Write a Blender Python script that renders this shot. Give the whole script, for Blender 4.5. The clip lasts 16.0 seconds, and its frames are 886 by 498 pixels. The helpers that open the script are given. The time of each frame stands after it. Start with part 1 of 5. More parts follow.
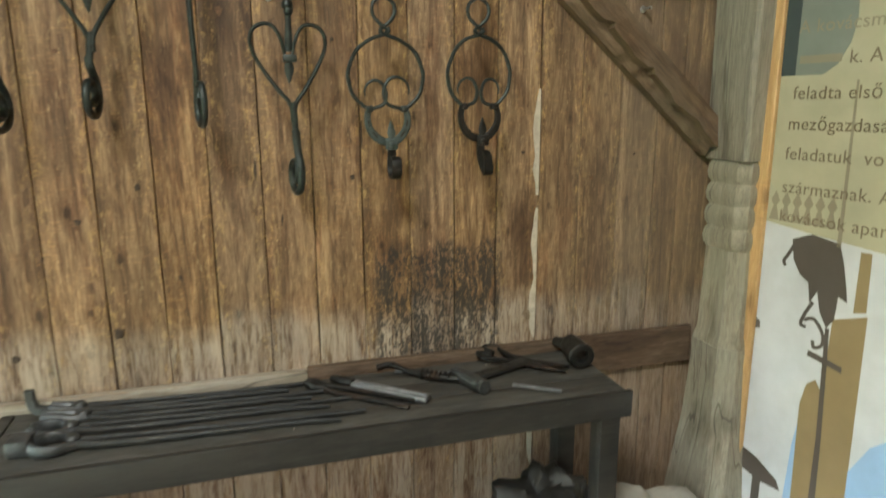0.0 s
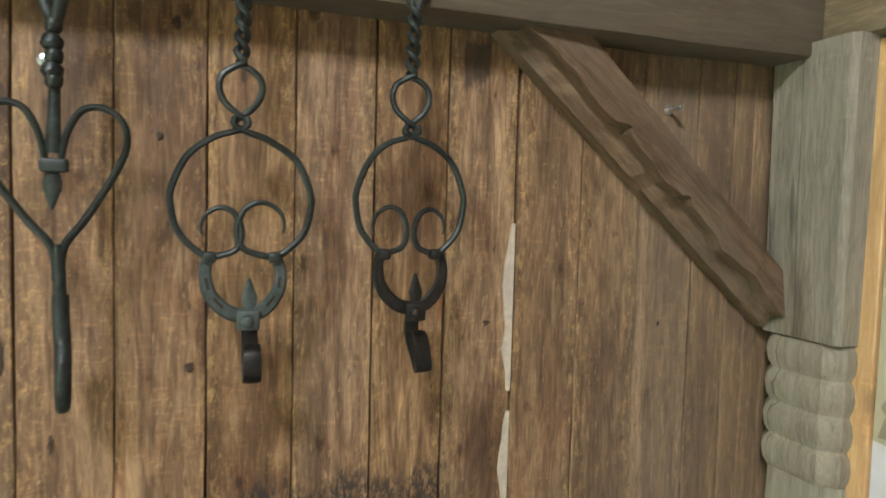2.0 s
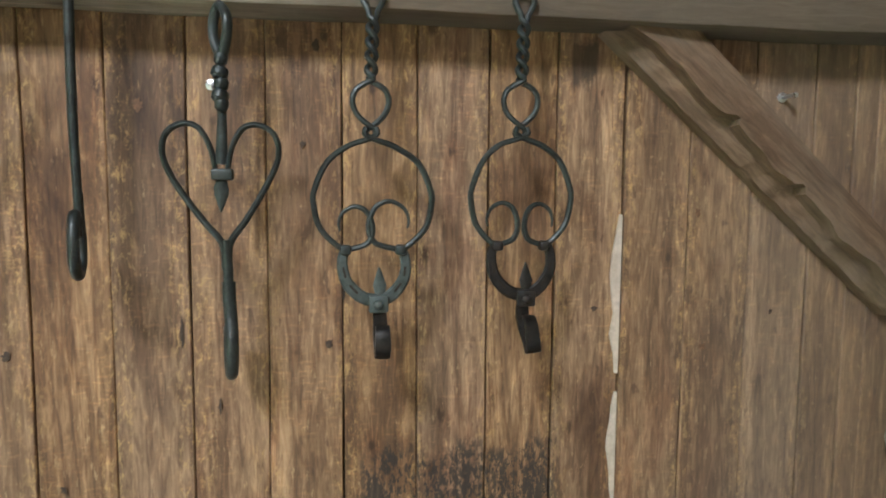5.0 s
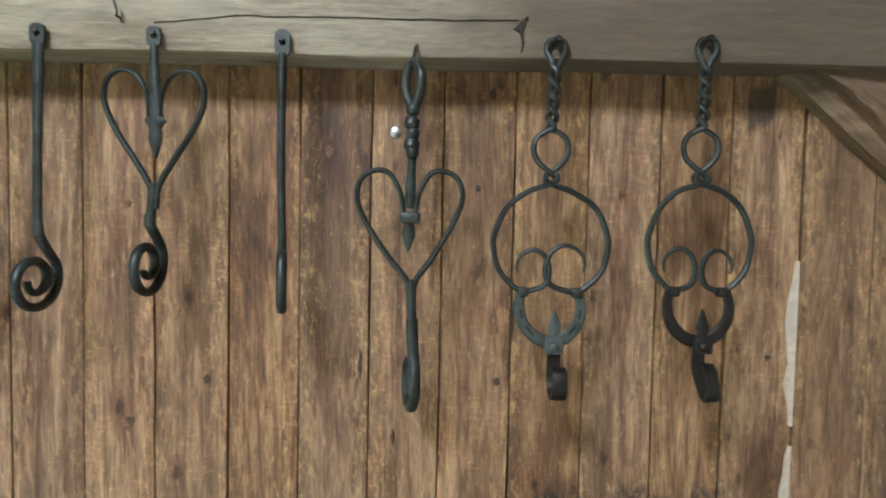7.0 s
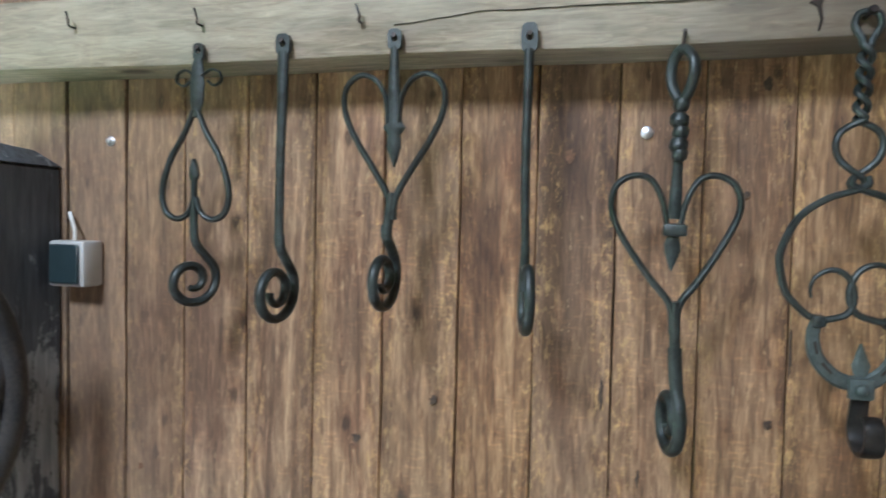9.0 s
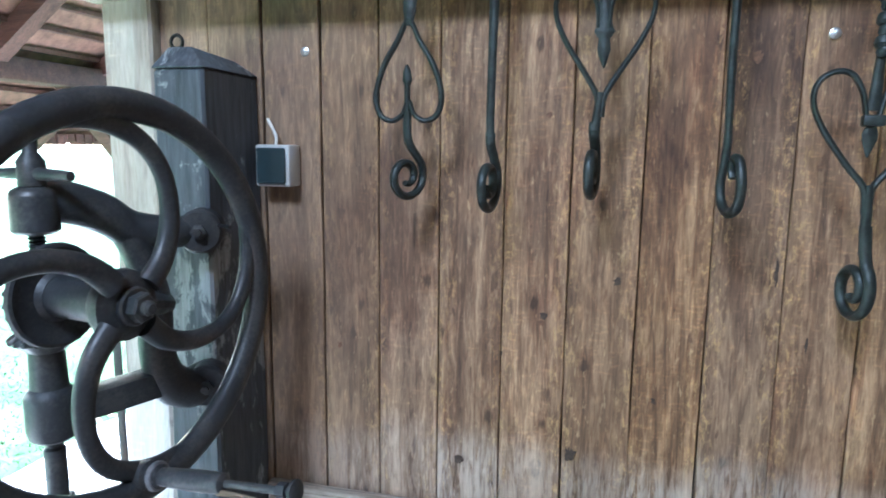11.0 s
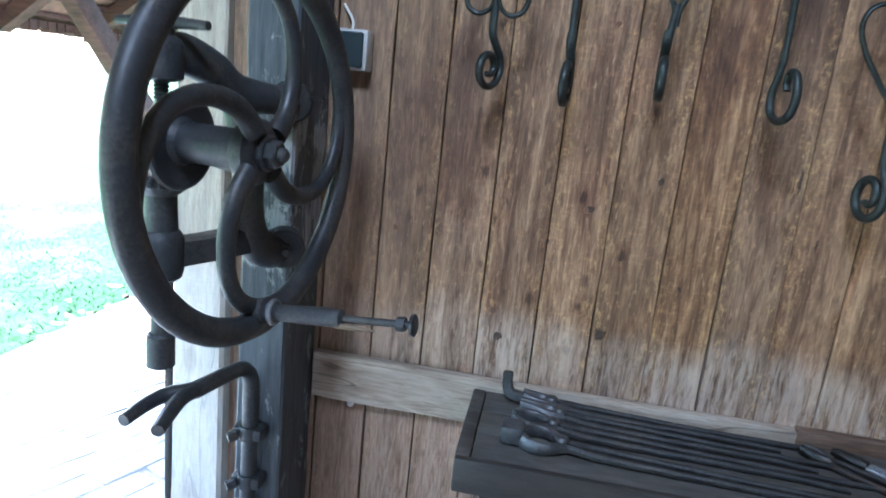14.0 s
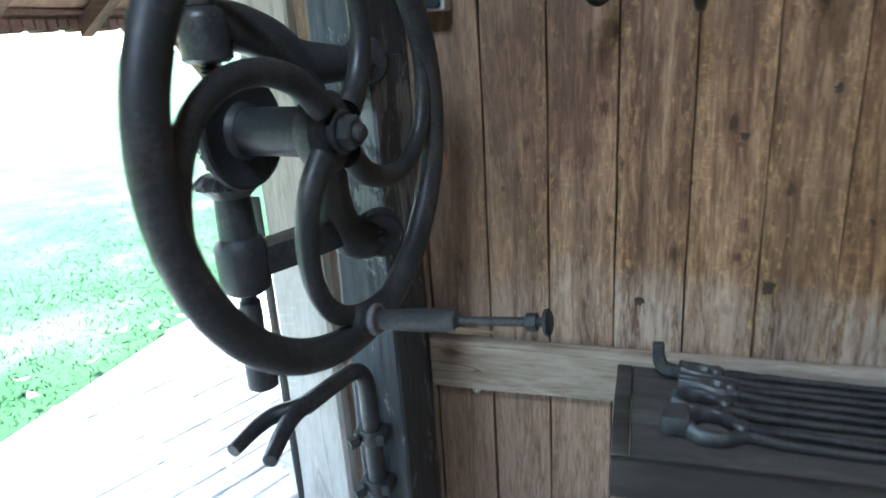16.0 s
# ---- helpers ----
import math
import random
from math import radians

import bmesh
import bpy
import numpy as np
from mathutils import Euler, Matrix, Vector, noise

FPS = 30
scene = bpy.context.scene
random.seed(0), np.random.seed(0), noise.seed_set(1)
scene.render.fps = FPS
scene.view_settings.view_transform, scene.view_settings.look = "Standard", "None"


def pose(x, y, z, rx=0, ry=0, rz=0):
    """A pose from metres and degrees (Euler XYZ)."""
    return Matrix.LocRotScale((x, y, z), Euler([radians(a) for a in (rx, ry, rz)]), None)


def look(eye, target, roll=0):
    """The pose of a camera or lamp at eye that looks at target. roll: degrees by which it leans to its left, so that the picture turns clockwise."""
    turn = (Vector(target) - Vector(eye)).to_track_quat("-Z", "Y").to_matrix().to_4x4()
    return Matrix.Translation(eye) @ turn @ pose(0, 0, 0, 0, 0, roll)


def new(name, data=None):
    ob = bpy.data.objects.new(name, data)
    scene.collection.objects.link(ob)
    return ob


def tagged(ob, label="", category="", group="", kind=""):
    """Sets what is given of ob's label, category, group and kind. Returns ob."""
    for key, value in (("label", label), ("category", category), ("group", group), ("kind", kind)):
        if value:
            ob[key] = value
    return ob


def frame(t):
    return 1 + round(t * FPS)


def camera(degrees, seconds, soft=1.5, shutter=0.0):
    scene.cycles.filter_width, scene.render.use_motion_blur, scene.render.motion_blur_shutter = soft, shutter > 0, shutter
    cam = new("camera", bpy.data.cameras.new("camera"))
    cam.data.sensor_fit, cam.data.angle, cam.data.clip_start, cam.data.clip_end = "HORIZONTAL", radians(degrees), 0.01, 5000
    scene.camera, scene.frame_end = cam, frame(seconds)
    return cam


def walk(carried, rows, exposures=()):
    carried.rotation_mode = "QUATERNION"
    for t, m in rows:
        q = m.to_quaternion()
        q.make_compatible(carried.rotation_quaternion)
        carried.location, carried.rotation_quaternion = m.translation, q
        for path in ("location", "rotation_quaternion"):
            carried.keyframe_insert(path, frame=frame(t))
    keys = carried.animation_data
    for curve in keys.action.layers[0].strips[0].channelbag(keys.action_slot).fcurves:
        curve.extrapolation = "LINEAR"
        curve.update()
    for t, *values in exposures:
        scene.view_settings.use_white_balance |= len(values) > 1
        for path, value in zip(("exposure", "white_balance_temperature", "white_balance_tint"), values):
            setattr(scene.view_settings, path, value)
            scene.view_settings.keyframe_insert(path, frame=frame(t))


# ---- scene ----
cam = camera(68.3, 16.0, 1.7, 0.4)
PATH = [
    (0, (0.036, -0.046, 1.533), (0.593, 1.827, 1.107), -0.2),
    (0.5, (0.164, 0.153, 1.558), (0.776, 2.036, 1.274), 1.4),
    (1, (0.309, 0.392, 1.581), (0.949, 2.278, 1.394), 2.6),
    (1.5, (0.323, 0.542, 1.593), (0.96, 2.433, 1.45), 2.2),
    (2, (0.372, 0.684, 1.608), (1.015, 2.574, 1.487), 1.6),
    (2.5, (0.472, 0.717, 1.622), (0.996, 2.646, 1.569), 0.1),
    (3, (0.478, 0.627, 1.641), (0.931, 2.575, 1.62), 1.8),
    (3.2, (0.461, 0.587, 1.638), (0.908, 2.536, 1.648), 1.6),
    (5.3, (0.336, 0.58, 1.63), (0.582, 2.555, 1.433), 0.7),
    (5.5, (0.321, 0.58, 1.631), (0.527, 2.56, 1.431), 1.1),
    (6, (0.295, 0.583, 1.632), (0.435, 2.569, 1.443), 1.4),
    (6.5, (0.248, 0.572, 1.642), (0.338, 2.564, 1.484), 2.1),
    (6.8, (0.222, 0.556, 1.65), (0.272, 2.551, 1.529), 1.5),
    (7, (0.216, 0.56, 1.659), (0.211, 2.557, 1.556), 1.2),
    (7.5, (0.178, 0.57, 1.675), (0.069, 2.565, 1.605), 1.7),
    (8, (0.15, 0.636, 1.671), (-0.089, 2.621, 1.627), 1.0),
    (8.5, (0.119, 0.686, 1.664), (-0.225, 2.656, 1.623), 1.8),
    (9, (0.049, 0.665, 1.656), (-0.424, 2.606, 1.577), 1.3),
    (9.2, (0.012, 0.636, 1.652), (-0.481, 2.572, 1.559), 0.4),
    (11.3, (-0.306, 0.419, 1.594), (-0.815, 2.325, 1.269), 1.2),
    (11.5, (-0.339, 0.402, 1.59), (-0.85, 2.306, 1.254), 1.9),
    (12, (-0.408, 0.25, 1.573), (-0.919, 2.144, 1.186), -0.6),
    (12.5, (-0.454, 0.125, 1.562), (-0.753, 2.06, 1.152), -2.2),
    (13, (-0.489, 0.111, 1.532), (-0.718, 2.057, 1.129), -1.6),
    (13.5, (-0.519, 0.15, 1.513), (-0.772, 2.09, 1.098), 2.1),
    (14, (-0.506, 0.227, 1.478), (-0.795, 2.152, 1.016), 6.0),
    (14.5, (-0.518, 0.439, 1.442), (-0.919, 2.304, 0.842), 4.1),
    (15, (-0.537, 0.623, 1.417), (-1.111, 2.422, 0.756), 2.4),
    (15.5, (-0.547, 0.633, 1.438), (-1.228, 2.401, 0.796), -0.7),
    (16, (-0.579, 0.455, 1.474), (-1.162, 2.26, 0.837), -3.8),
]
EXPOSURES = [
    (0.0, 4.15, 6950, -2.5), (1.0, 4.2, 6600, 4.2), (3.0, 4.35, 6400, 6), (5.5, 4.4, 6000, 7.5), (7.0, 4.42, 5850, 6.5), (9.0, 4.5, 5400, 7.4),
    (11.5, 4.33, 4780, 7.0), (13.0, 4.04, 4750, 7.2), (14.0, 4.1, 4800, 7.4), (15.0, 4.0, 4900, 7.4), (16.0, 3.74, 5050, 2),
]
walk(cam, [(t, look(eye, target, roll)) for t, eye, target, roll in PATH], EXPOSURES)

# ---- world, sun, exposure ----
world = bpy.data.worlds.new("world")
scene.world = world
world.use_nodes = True
wn, wl = world.node_tree.nodes, world.node_tree.links
sky = wn.new("ShaderNodeTexSky")
sky.sky_type = "NISHITA"
sky.sun_disc = False
sky.sun_elevation = radians(39)
sky.sun_rotation = radians(-51)
sky.altitude = 200
sky.dust_density = 2.5
wn["Background"].inputs["Strength"].default_value = 0.15
wl.new(sky.outputs["Color"], wn["Background"].inputs["Color"])

sun_data = bpy.data.lights.new("sun", "SUN")
sun_data.energy = 3.6
sun_data.angle = radians(12)
sun_data.color = (1.0, 0.95, 0.86)
sun = new("sun", sun_data)
# the sun stands to the north-west, behind the boarded wall
sun.matrix_world = look((-6.2 * 0.78, 6.2 * 0.63, 5.0), (0, 0, 0))


# added lamp in an unseen roof hole, for the shadows of beam and hooks
roof_lamp_data = bpy.data.lights.new("added_roof_lamp", "AREA")
roof_lamp_data.shape, roof_lamp_data.size, roof_lamp_data.size_y = "RECTANGLE", 0.8, 0.6
roof_lamp_data.energy = 6.2
roof_lamp_data.color = (1.0, 0.985, 0.96)
roof_lamp = new("added_roof_lamp", roof_lamp_data)
roof_lamp.matrix_world = look((-0.875, -0.85, 3.68), (-0.1, 1.83, 1.3))


# ---- materials ----
def mat(name, rough=0.7, metal=0.0):
    m = bpy.data.materials.new(name)
    m.use_nodes = True
    n, l = m.node_tree.nodes, m.node_tree.links
    b = n["Principled BSDF"]
    b.inputs["Roughness"].default_value = rough
    b.inputs["Metallic"].default_value = metal
    return m, n, l, b


def rgb(c):
    return (c[0], c[1], c[2], 1.0)


def ramp(n, l, fac, stops):
    r = n.new("ShaderNodeValToRGB")
    while len(r.color_ramp.elements) < len(stops):
        r.color_ramp.elements.new(0.5)
    for e, (p, c) in zip(r.color_ramp.elements, stops):
        e.position, e.color = p, rgb(c) if len(c) == 3 else c
    l.new(fac, r.inputs["Fac"])
    return r.outputs["Color"]


def tex(n, l, vec, scale, detail=4.0, rough=0.6, stretch=(1, 1, 1), dist=0.0):
    """Noise whose cells are drawn out by the factors in stretch."""
    mp = n.new("ShaderNodeMapping")
    mp.inputs["Scale"].default_value = stretch
    l.new(vec, mp.inputs["Vector"])
    t = n.new("ShaderNodeTexNoise")
    t.inputs["Scale"].default_value = scale
    t.inputs["Detail"].default_value = detail
    t.inputs["Roughness"].default_value = rough
    t.inputs["Distortion"].default_value = dist
    l.new(mp.outputs["Vector"], t.inputs["Vector"])
    return t.outputs["Fac"]


def mixc(n, l, fac, a, b, kind="MIX"):
    x = n.new("ShaderNodeMix")
    x.data_type, x.blend_type = "RGBA", kind
    for sock, v in ((x.inputs[0], fac), (x.inputs[6], a), (x.inputs[7], b)):
        if isinstance(v, (int, float)):
            sock.default_value = v
        elif isinstance(v, tuple):
            sock.default_value = rgb(v)
        else:
            l.new(v, sock)
    return x.outputs[2]


def math_node(n, l, op, a, b=0.0, clamp=False):
    x = n.new("ShaderNodeMath")
    x.operation, x.use_clamp = op, clamp
    for sock, v in zip(x.inputs, (a, b)):
        if isinstance(v, (int, float)):
            sock.default_value = v
        else:
            l.new(v, sock)
    return x.outputs[0]


def step(n, l, v, lo, hi):
    """0 below lo, 1 above hi, smooth between (or falling when lo > hi)."""
    x = n.new("ShaderNodeMapRange")
    x.interpolation_type = "SMOOTHSTEP"
    l.new(v, x.inputs["Value"])
    a, b, c, d = (lo, hi, 0.0, 1.0) if lo < hi else (hi, lo, 1.0, 0.0)
    for k, q in zip(("From Min", "From Max", "To Min", "To Max"), (a, b, c, d)):
        x.inputs[k].default_value = q
    return x.outputs["Result"]


def bump(n, l, b, height, strength=0.4, dist=0.004):
    x = n.new("ShaderNodeBump")
    x.inputs["Strength"].default_value = strength
    x.inputs["Distance"].default_value = dist
    l.new(height, x.inputs["Height"])
    l.new(x.outputs["Normal"], b.inputs["Normal"])


def wood(name, dark, mid, light, along="Z", rough=0.75, knots=0.5, grey=None, grey_amount=0.0, wall=False, shift=0.5, cracks=0.0, smoke=0.0, turn=0.0):
    """Timber with long grain, knots, weathering patches and saw marks; each piece takes its own place in the grain."""
    m, n, l, b = mat(name, rough)
    geo = n.new("ShaderNodeNewGeometry")
    info = n.new("ShaderNodeObjectInfo")
    off = n.new("ShaderNodeVectorMath")
    off.operation = "MULTIPLY_ADD"
    comb = n.new("ShaderNodeCombineXYZ")
    for i in range(3):
        l.new(info.outputs["Random"], comb.inputs[i])
    l.new(comb.outputs[0], off.inputs[0])
    off.inputs[1].default_value = (3.1, 5.3, 17.7)
    l.new(geo.outputs["Position"], off.inputs[2])
    p = off.outputs[0]
    if turn:
        vr = n.new("ShaderNodeVectorRotate")
        vr.rotation_type = "Y_AXIS"
        vr.inputs["Angle"].default_value = radians(turn)
        l.new(p, vr.inputs["Vector"])
        p = vr.outputs[0]
    st = {"X": (0.07, 1, 1), "Y": (1, 0.07, 1), "Z": (1, 1, 0.07)}[along]
    st2 = {"X": (0.25, 1, 1), "Y": (1, 0.25, 1), "Z": (1, 1, 0.25)}[along]
    st3 = {"X": (1, 0.2, 0.2), "Y": (0.2, 1, 0.2), "Z": (0.2, 0.2, 1)}[along]
    fine = tex(n, l, p, 120, 5, 0.62, {"X": (0.13, 1, 1), "Y": (1, 0.13, 1), "Z": (1, 1, 0.13)}[along], 0.8)
    broad = tex(n, l, p, 20 if wall else 22, 5 if wall else 4, 0.62, st, 1.2)
    patch = tex(n, l, p, 5.5, 4, 0.6, st2, 0.5)
    saw = tex(n, l, p, 90, 2, 0.5, st3)
    wf = 0.5 if wall else 0.55
    g = math_node(n, l, "ADD", math_node(n, l, "MULTIPLY", fine, wf), math_node(n, l, "MULTIPLY", broad, 1.0 - wf))
    col = ramp(n, l, g, [(0.31, dark), (0.5, mid), (0.67, light)])
    col = mixc(n, l, step(n, l, patch, 0.48, 0.72), col, mixc(n, l, 1.0, col, (0.52, 0.46, 0.42), "MULTIPLY"))
    col = mixc(n, l, math_node(n, l, "MULTIPLY", math_node(n, l, "MULTIPLY", step(n, l, saw, 0.56, 0.72), 0.5), step(n, l, patch, 0.5, 0.34)), col, mixc(n, l, 1.0, col, (1.5, 1.45, 1.3), "MULTIPLY"))
    # each piece a little lighter, darker, redder
    tone = math_node(n, l, "MULTIPLY_ADD", info.outputs["Random"], shift)
    tone.node.inputs[2].default_value = 1.0 - shift / 2
    hs = n.new("ShaderNodeHueSaturation")
    l.new(col, hs.inputs["Color"])
    l.new(tone, hs.inputs["Value"])
    sat = math_node(n, l, "FRACT", math_node(n, l, "MULTIPLY", info.outputs["Random"], 7.31))
    satm = math_node(n, l, "MULTIPLY_ADD", sat, 0.16)
    satm.node.inputs[2].default_value = 0.91
    l.new(satm, hs.inputs["Saturation"])
    col = hs.outputs["Color"]
    if knots:
        vm = n.new("ShaderNodeMapping")
        vm.inputs["Scale"].default_value = {"X": (0.55, 1, 1), "Y": (1, 0.55, 1), "Z": (1, 1, 0.55)}[along]
        l.new(p, vm.inputs["Vector"])
        vo = n.new("ShaderNodeTexVoronoi")
        vo.inputs["Scale"].default_value = 8.0 if wall else 7.0
        if wall:
            vo.voronoi_dimensions = "2D"
            vs, vc = n.new("ShaderNodeSeparateXYZ"), n.new("ShaderNodeCombineXYZ")
            l.new(vm.outputs["Vector"], vs.inputs[0])
            l.new(vs.outputs["X"], vc.inputs[0])
            l.new(vs.outputs["Z"], vc.inputs[1])
            l.new(vc.outputs[0], vo.inputs["Vector"])
        else:
            l.new(vm.outputs["Vector"], vo.inputs["Vector"])
        few = n.new("ShaderNodeSeparateColor")
        l.new(vo.outputs["Color"], few.inputs[0])
        away = math_node(n, l, "MULTIPLY", few.outputs[0], 0.08 if wall else 0.0)
        kd = math_node(n, l, "ADD", math_node(n, l, "ADD", vo.outputs["Distance"], away), math_node(n, l, "MULTIPLY", math_node(n, l, "SUBTRACT", fine, 0.5), 0.12))
        col = mixc(n, l, math_node(n, l, "MULTIPLY", step(n, l, kd, 0.10 if wall else 0.20, 0.04 if wall else 0.08), knots), col, (0.035, 0.018, 0.009))
        col = mixc(n, l, math_node(n, l, "MULTIPLY", step(n, l, kd, 0.24 if wall else 0.30, 0.08 if wall else 0.16), knots * 0.6), col, mixc(n, l, 1.0, col, (0.62, 0.5, 0.42), "MULTIPLY"))
    if grey:
        col = mixc(n, l, math_node(n, l, "MULTIPLY", step(n, l, tex(n, l, p, 9, 5, 0.65, st2), 0.42, 0.62), grey_amount), col, mixc(n, l, g, tuple(0.6 * c for c in grey), tuple(1.25 * c for c in grey)))
    if cracks:
        ck = tex(n, l, p, 5.5, 3, 0.5, {"X": (0.09, 1, 1), "Y": (1, 0.09, 1), "Z": (1, 1, 0.09)}[along], 0.3)
        dist = math_node(n, l, "ABSOLUTE", math_node(n, l, "SUBTRACT", ck, 0.5))
        col = mixc(n, l, math_node(n, l, "MULTIPLY", step(n, l, dist, 0.0055, 0.0015), cracks), col, (0.03, 0.022, 0.014))
    if smoke:
        sp = n.new("ShaderNodeSeparateXYZ")
        l.new(geo.outputs["Position"], sp.inputs[0])
        sm = math_node(n, l, "ADD", sp.outputs["X"], math_node(n, l, "MULTIPLY", math_node(n, l, "SUBTRACT", tex(n, l, p, 4, 4, 0.6), 0.5), 0.5))
        col = mixc(n, l, math_node(n, l, "MULTIPLY", step(n, l, sm, 0.02, 0.5), smoke), col, mixc(n, l, g, (0.035, 0.026, 0.018), (0.125, 0.093, 0.062)))
    if wall:
        # raised yellowish flakes along the sawn edges of each board
        tc = n.new("ShaderNodeTexCoord")
        so = n.new("ShaderNodeSeparateXYZ")
        l.new(tc.outputs["Object"], so.inputs[0])
        ex = math_node(n, l, "ADD", math_node(n, l, "ABSOLUTE", so.outputs["X"]), math_node(n, l, "MULTIPLY", math_node(n, l, "SUBTRACT", patch, 0.5), 0.09))
        fl = step(n, l, tex(n, l, p, 90, 5, 0.78, (1, 1, 0.45), 0.4), 0.5, 0.64)
        fl = math_node(n, l, "MULTIPLY", fl, step(n, l, ex, 0.028, 0.062))
        col = mixc(n, l, math_node(n, l, "MULTIPLY", fl, 0.62), col, (0.50, 0.33, 0.135))
        speck = step(n, l, tex(n, l, p, 110, 3, 0.7, (1, 1, 0.25)), 0.62, 0.68)
        col = mixc(n, l, math_node(n, l, "MULTIPLY", speck, 0.42), col, (0.5, 0.36, 0.19))
        red = step(n, l, tex(n, l, p, 8, 4, 0.6, (1, 1, 0.22), 0.4), 0.56, 0.68)
        col = mixc(n, l, math_node(n, l, "MULTIPLY", red, 0.28), col, mixc(n, l, 1.0, col, (0.95, 0.62, 0.58), "MULTIPLY"))
        mott = step(n, l, tex(n, l, p, 42, 5, 0.7, (1, 1, 0.3), 0.6), 0.5, 0.66)
        col = mixc(n, l, math_node(n, l, "MULTIPLY", mott, 0.36), col, mixc(n, l, 1.0, col, (1.75, 1.65, 1.5), "MULTIPLY"))
        strk = step(n, l, tex(n, l, p, 34, 4, 0.65, (1, 1, 0.045), 0.4), 0.58, 0.66)
        col = mixc(n, l, math_node(n, l, "MULTIPLY", strk, 0.5), col, mixc(n, l, 1.0, col, (0.38, 0.3, 0.25), "MULTIPLY"))
        mark = step(n, l, tex(n, l, p, 26, 4, 0.6, (1, 1, 0.42), 0.2), 0.64, 0.70)
        col = mixc(n, l, math_node(n, l, "MULTIPLY", mark, 0.6), col, (0.06, 0.03, 0.018))
        smud = step(n, l, tex(n, l, p, 3.4, 5, 0.6, (1, 1, 0.6), 0.4), 0.52, 0.66)
        col = mixc(n, l, math_node(n, l, "MULTIPLY", smud, 0.75), col, mixc(n, l, 1.0, col, (0.42, 0.33, 0.28), "MULTIPLY"))
        # flame-shaped year rings, stronger on some boards
        yr = math_node(n, l, "MULTIPLY", tex(n, l, p, 3.2, 2, 0.5, (1, 1, 0.085), 0.25), 46.0)
        yr = math_node(n, l, "ABSOLUTE", math_node(n, l, "SUBTRACT", math_node(n, l, "FRACT", yr), 0.5))
        flame = math_node(n, l, "MULTIPLY", step(n, l, yr, 0.30, 0.46), step(n, l, math_node(n, l, "FRACT", math_node(n, l, "MULTIPLY", info.outputs["Random"], 5.3)), 0.15, 0.75))
        col = mixc(n, l, math_node(n, l, "MULTIPLY", flame, 0.55), col, mixc(n, l, 1.0, col, (0.56, 0.47, 0.42), "MULTIPLY"))
        # ticks of the saw across the grain
        tick = step(n, l, tex(n, l, p, 170, 2, 0.5, (0.26, 1, 1)), 0.56, 0.68)
        tick = math_node(n, l, "MULTIPLY", tick, step(n, l, tex(n, l, p, 7, 3, 0.6, (1, 1, 0.4)), 0.48, 0.58))
        col = mixc(n, l, math_node(n, l, "MULTIPLY", tick, 0.6), col, mixc(n, l, 1.0, col, (1.55, 1.48, 1.36), "MULTIPLY"))
        sep = n.new("ShaderNodeSeparateXYZ")
        l.new(geo.outputs["Position"], sep.inputs[0])
        X, Z = sep.outputs["X"], sep.outputs["Z"]
        rag = math_node(n, l, "MULTIPLY", math_node(n, l, "SUBTRACT", tex(n, l, p, 9, 5, 0.65, (1, 1, 0.6)), 0.5), 0.2)
        zz = math_node(n, l, "ADD", Z, rag)
        # pale dusty wear on the lower boards
        lift = math_node(n, l, "MULTIPLY", math_node(n, l, "SUBTRACT", sat, 0.5), 0.07)
        zw = math_node(n, l, "ADD", math_node(n, l, "ADD", Z, lift), math_node(n, l, "MULTIPLY", rag, 0.6))
        worn = math_node(n, l, "MULTIPLY", step(n, l, zw, 0.965, 0.865), step(n, l, g, 0.36, 0.58))
        amount = math_node(n, l, "MULTIPLY_ADD", math_node(n, l, "FRACT", math_node(n, l, "MULTIPLY", info.outputs["Random"], 3.7)), 0.36)
        amount.node.inputs[2].default_value = 0.34
        col = mixc(n, l, math_node(n, l, "MULTIPLY", worn, amount), col, mixc(n, l, g, (0.30, 0.25, 0.20), (0.66, 0.58, 0.50)))
        # reddish cleaner wood low down
        col = mixc(n, l, math_node(n, l, "MULTIPLY", step(n, l, Z, 0.66, 0.6), 0.22), col, (0.24, 0.11, 0.065))
        # weathered grey towards the east end and the west end
        gr = math_node(n, l, "MAXIMUM", step(n, l, X, 0.88, 1.3), step(n, l, X, -0.6, -1.05))
        col = mixc(n, l, math_node(n, l, "MULTIPLY", gr, 0.5), col, mixc(n, l, g, (0.09, 0.068, 0.05), (0.27, 0.215, 0.16)))
        # scratched soot over the hearth side of the bench
        sx = math_node(n, l, "MULTIPLY", step(n, l, X, 0.355, 0.40), step(n, l, X, 0.80, 0.765))
        sz = math_node(n, l, "MULTIPLY", step(n, l, zz, 1.15, 1.10), step(n, l, Z, 0.72, 0.76))
        scr = math_node(n, l, "ADD", tex(n, l, p, 130, 4, 0.7, (1, 1, 0.4)), math_node(n, l, "MULTIPLY", math_node(n, l, "SUBTRACT", tex(n, l, p, 24, 4, 0.6, (1, 1, 0.2)), 0.5), 0.45))
        soot = math_node(n, l, "MULTIPLY", math_node(n, l, "MULTIPLY", sx, sz), step(n, l, scr, 0.435, 0.555))
        col = mixc(n, l, math_node(n, l, "MULTIPLY", soot, 0.85), col, (0.018, 0.018, 0.018))
        # burnt smudge under the tie beam
        bx = math_node(n, l, "MULTIPLY", step(n, l, X, 0.79, 0.80), step(n, l, X, 0.855, 0.84))
        bz = math_node(n, l, "MULTIPLY", step(n, l, zz, 1.82, 1.84), step(n, l, zz, 1.93, 1.9))
        col = mixc(n, l, math_node(n, l, "MULTIPLY", math_node(n, l, "MULTIPLY", bx, bz), 0.8), col, (0.03, 0.022, 0.016))
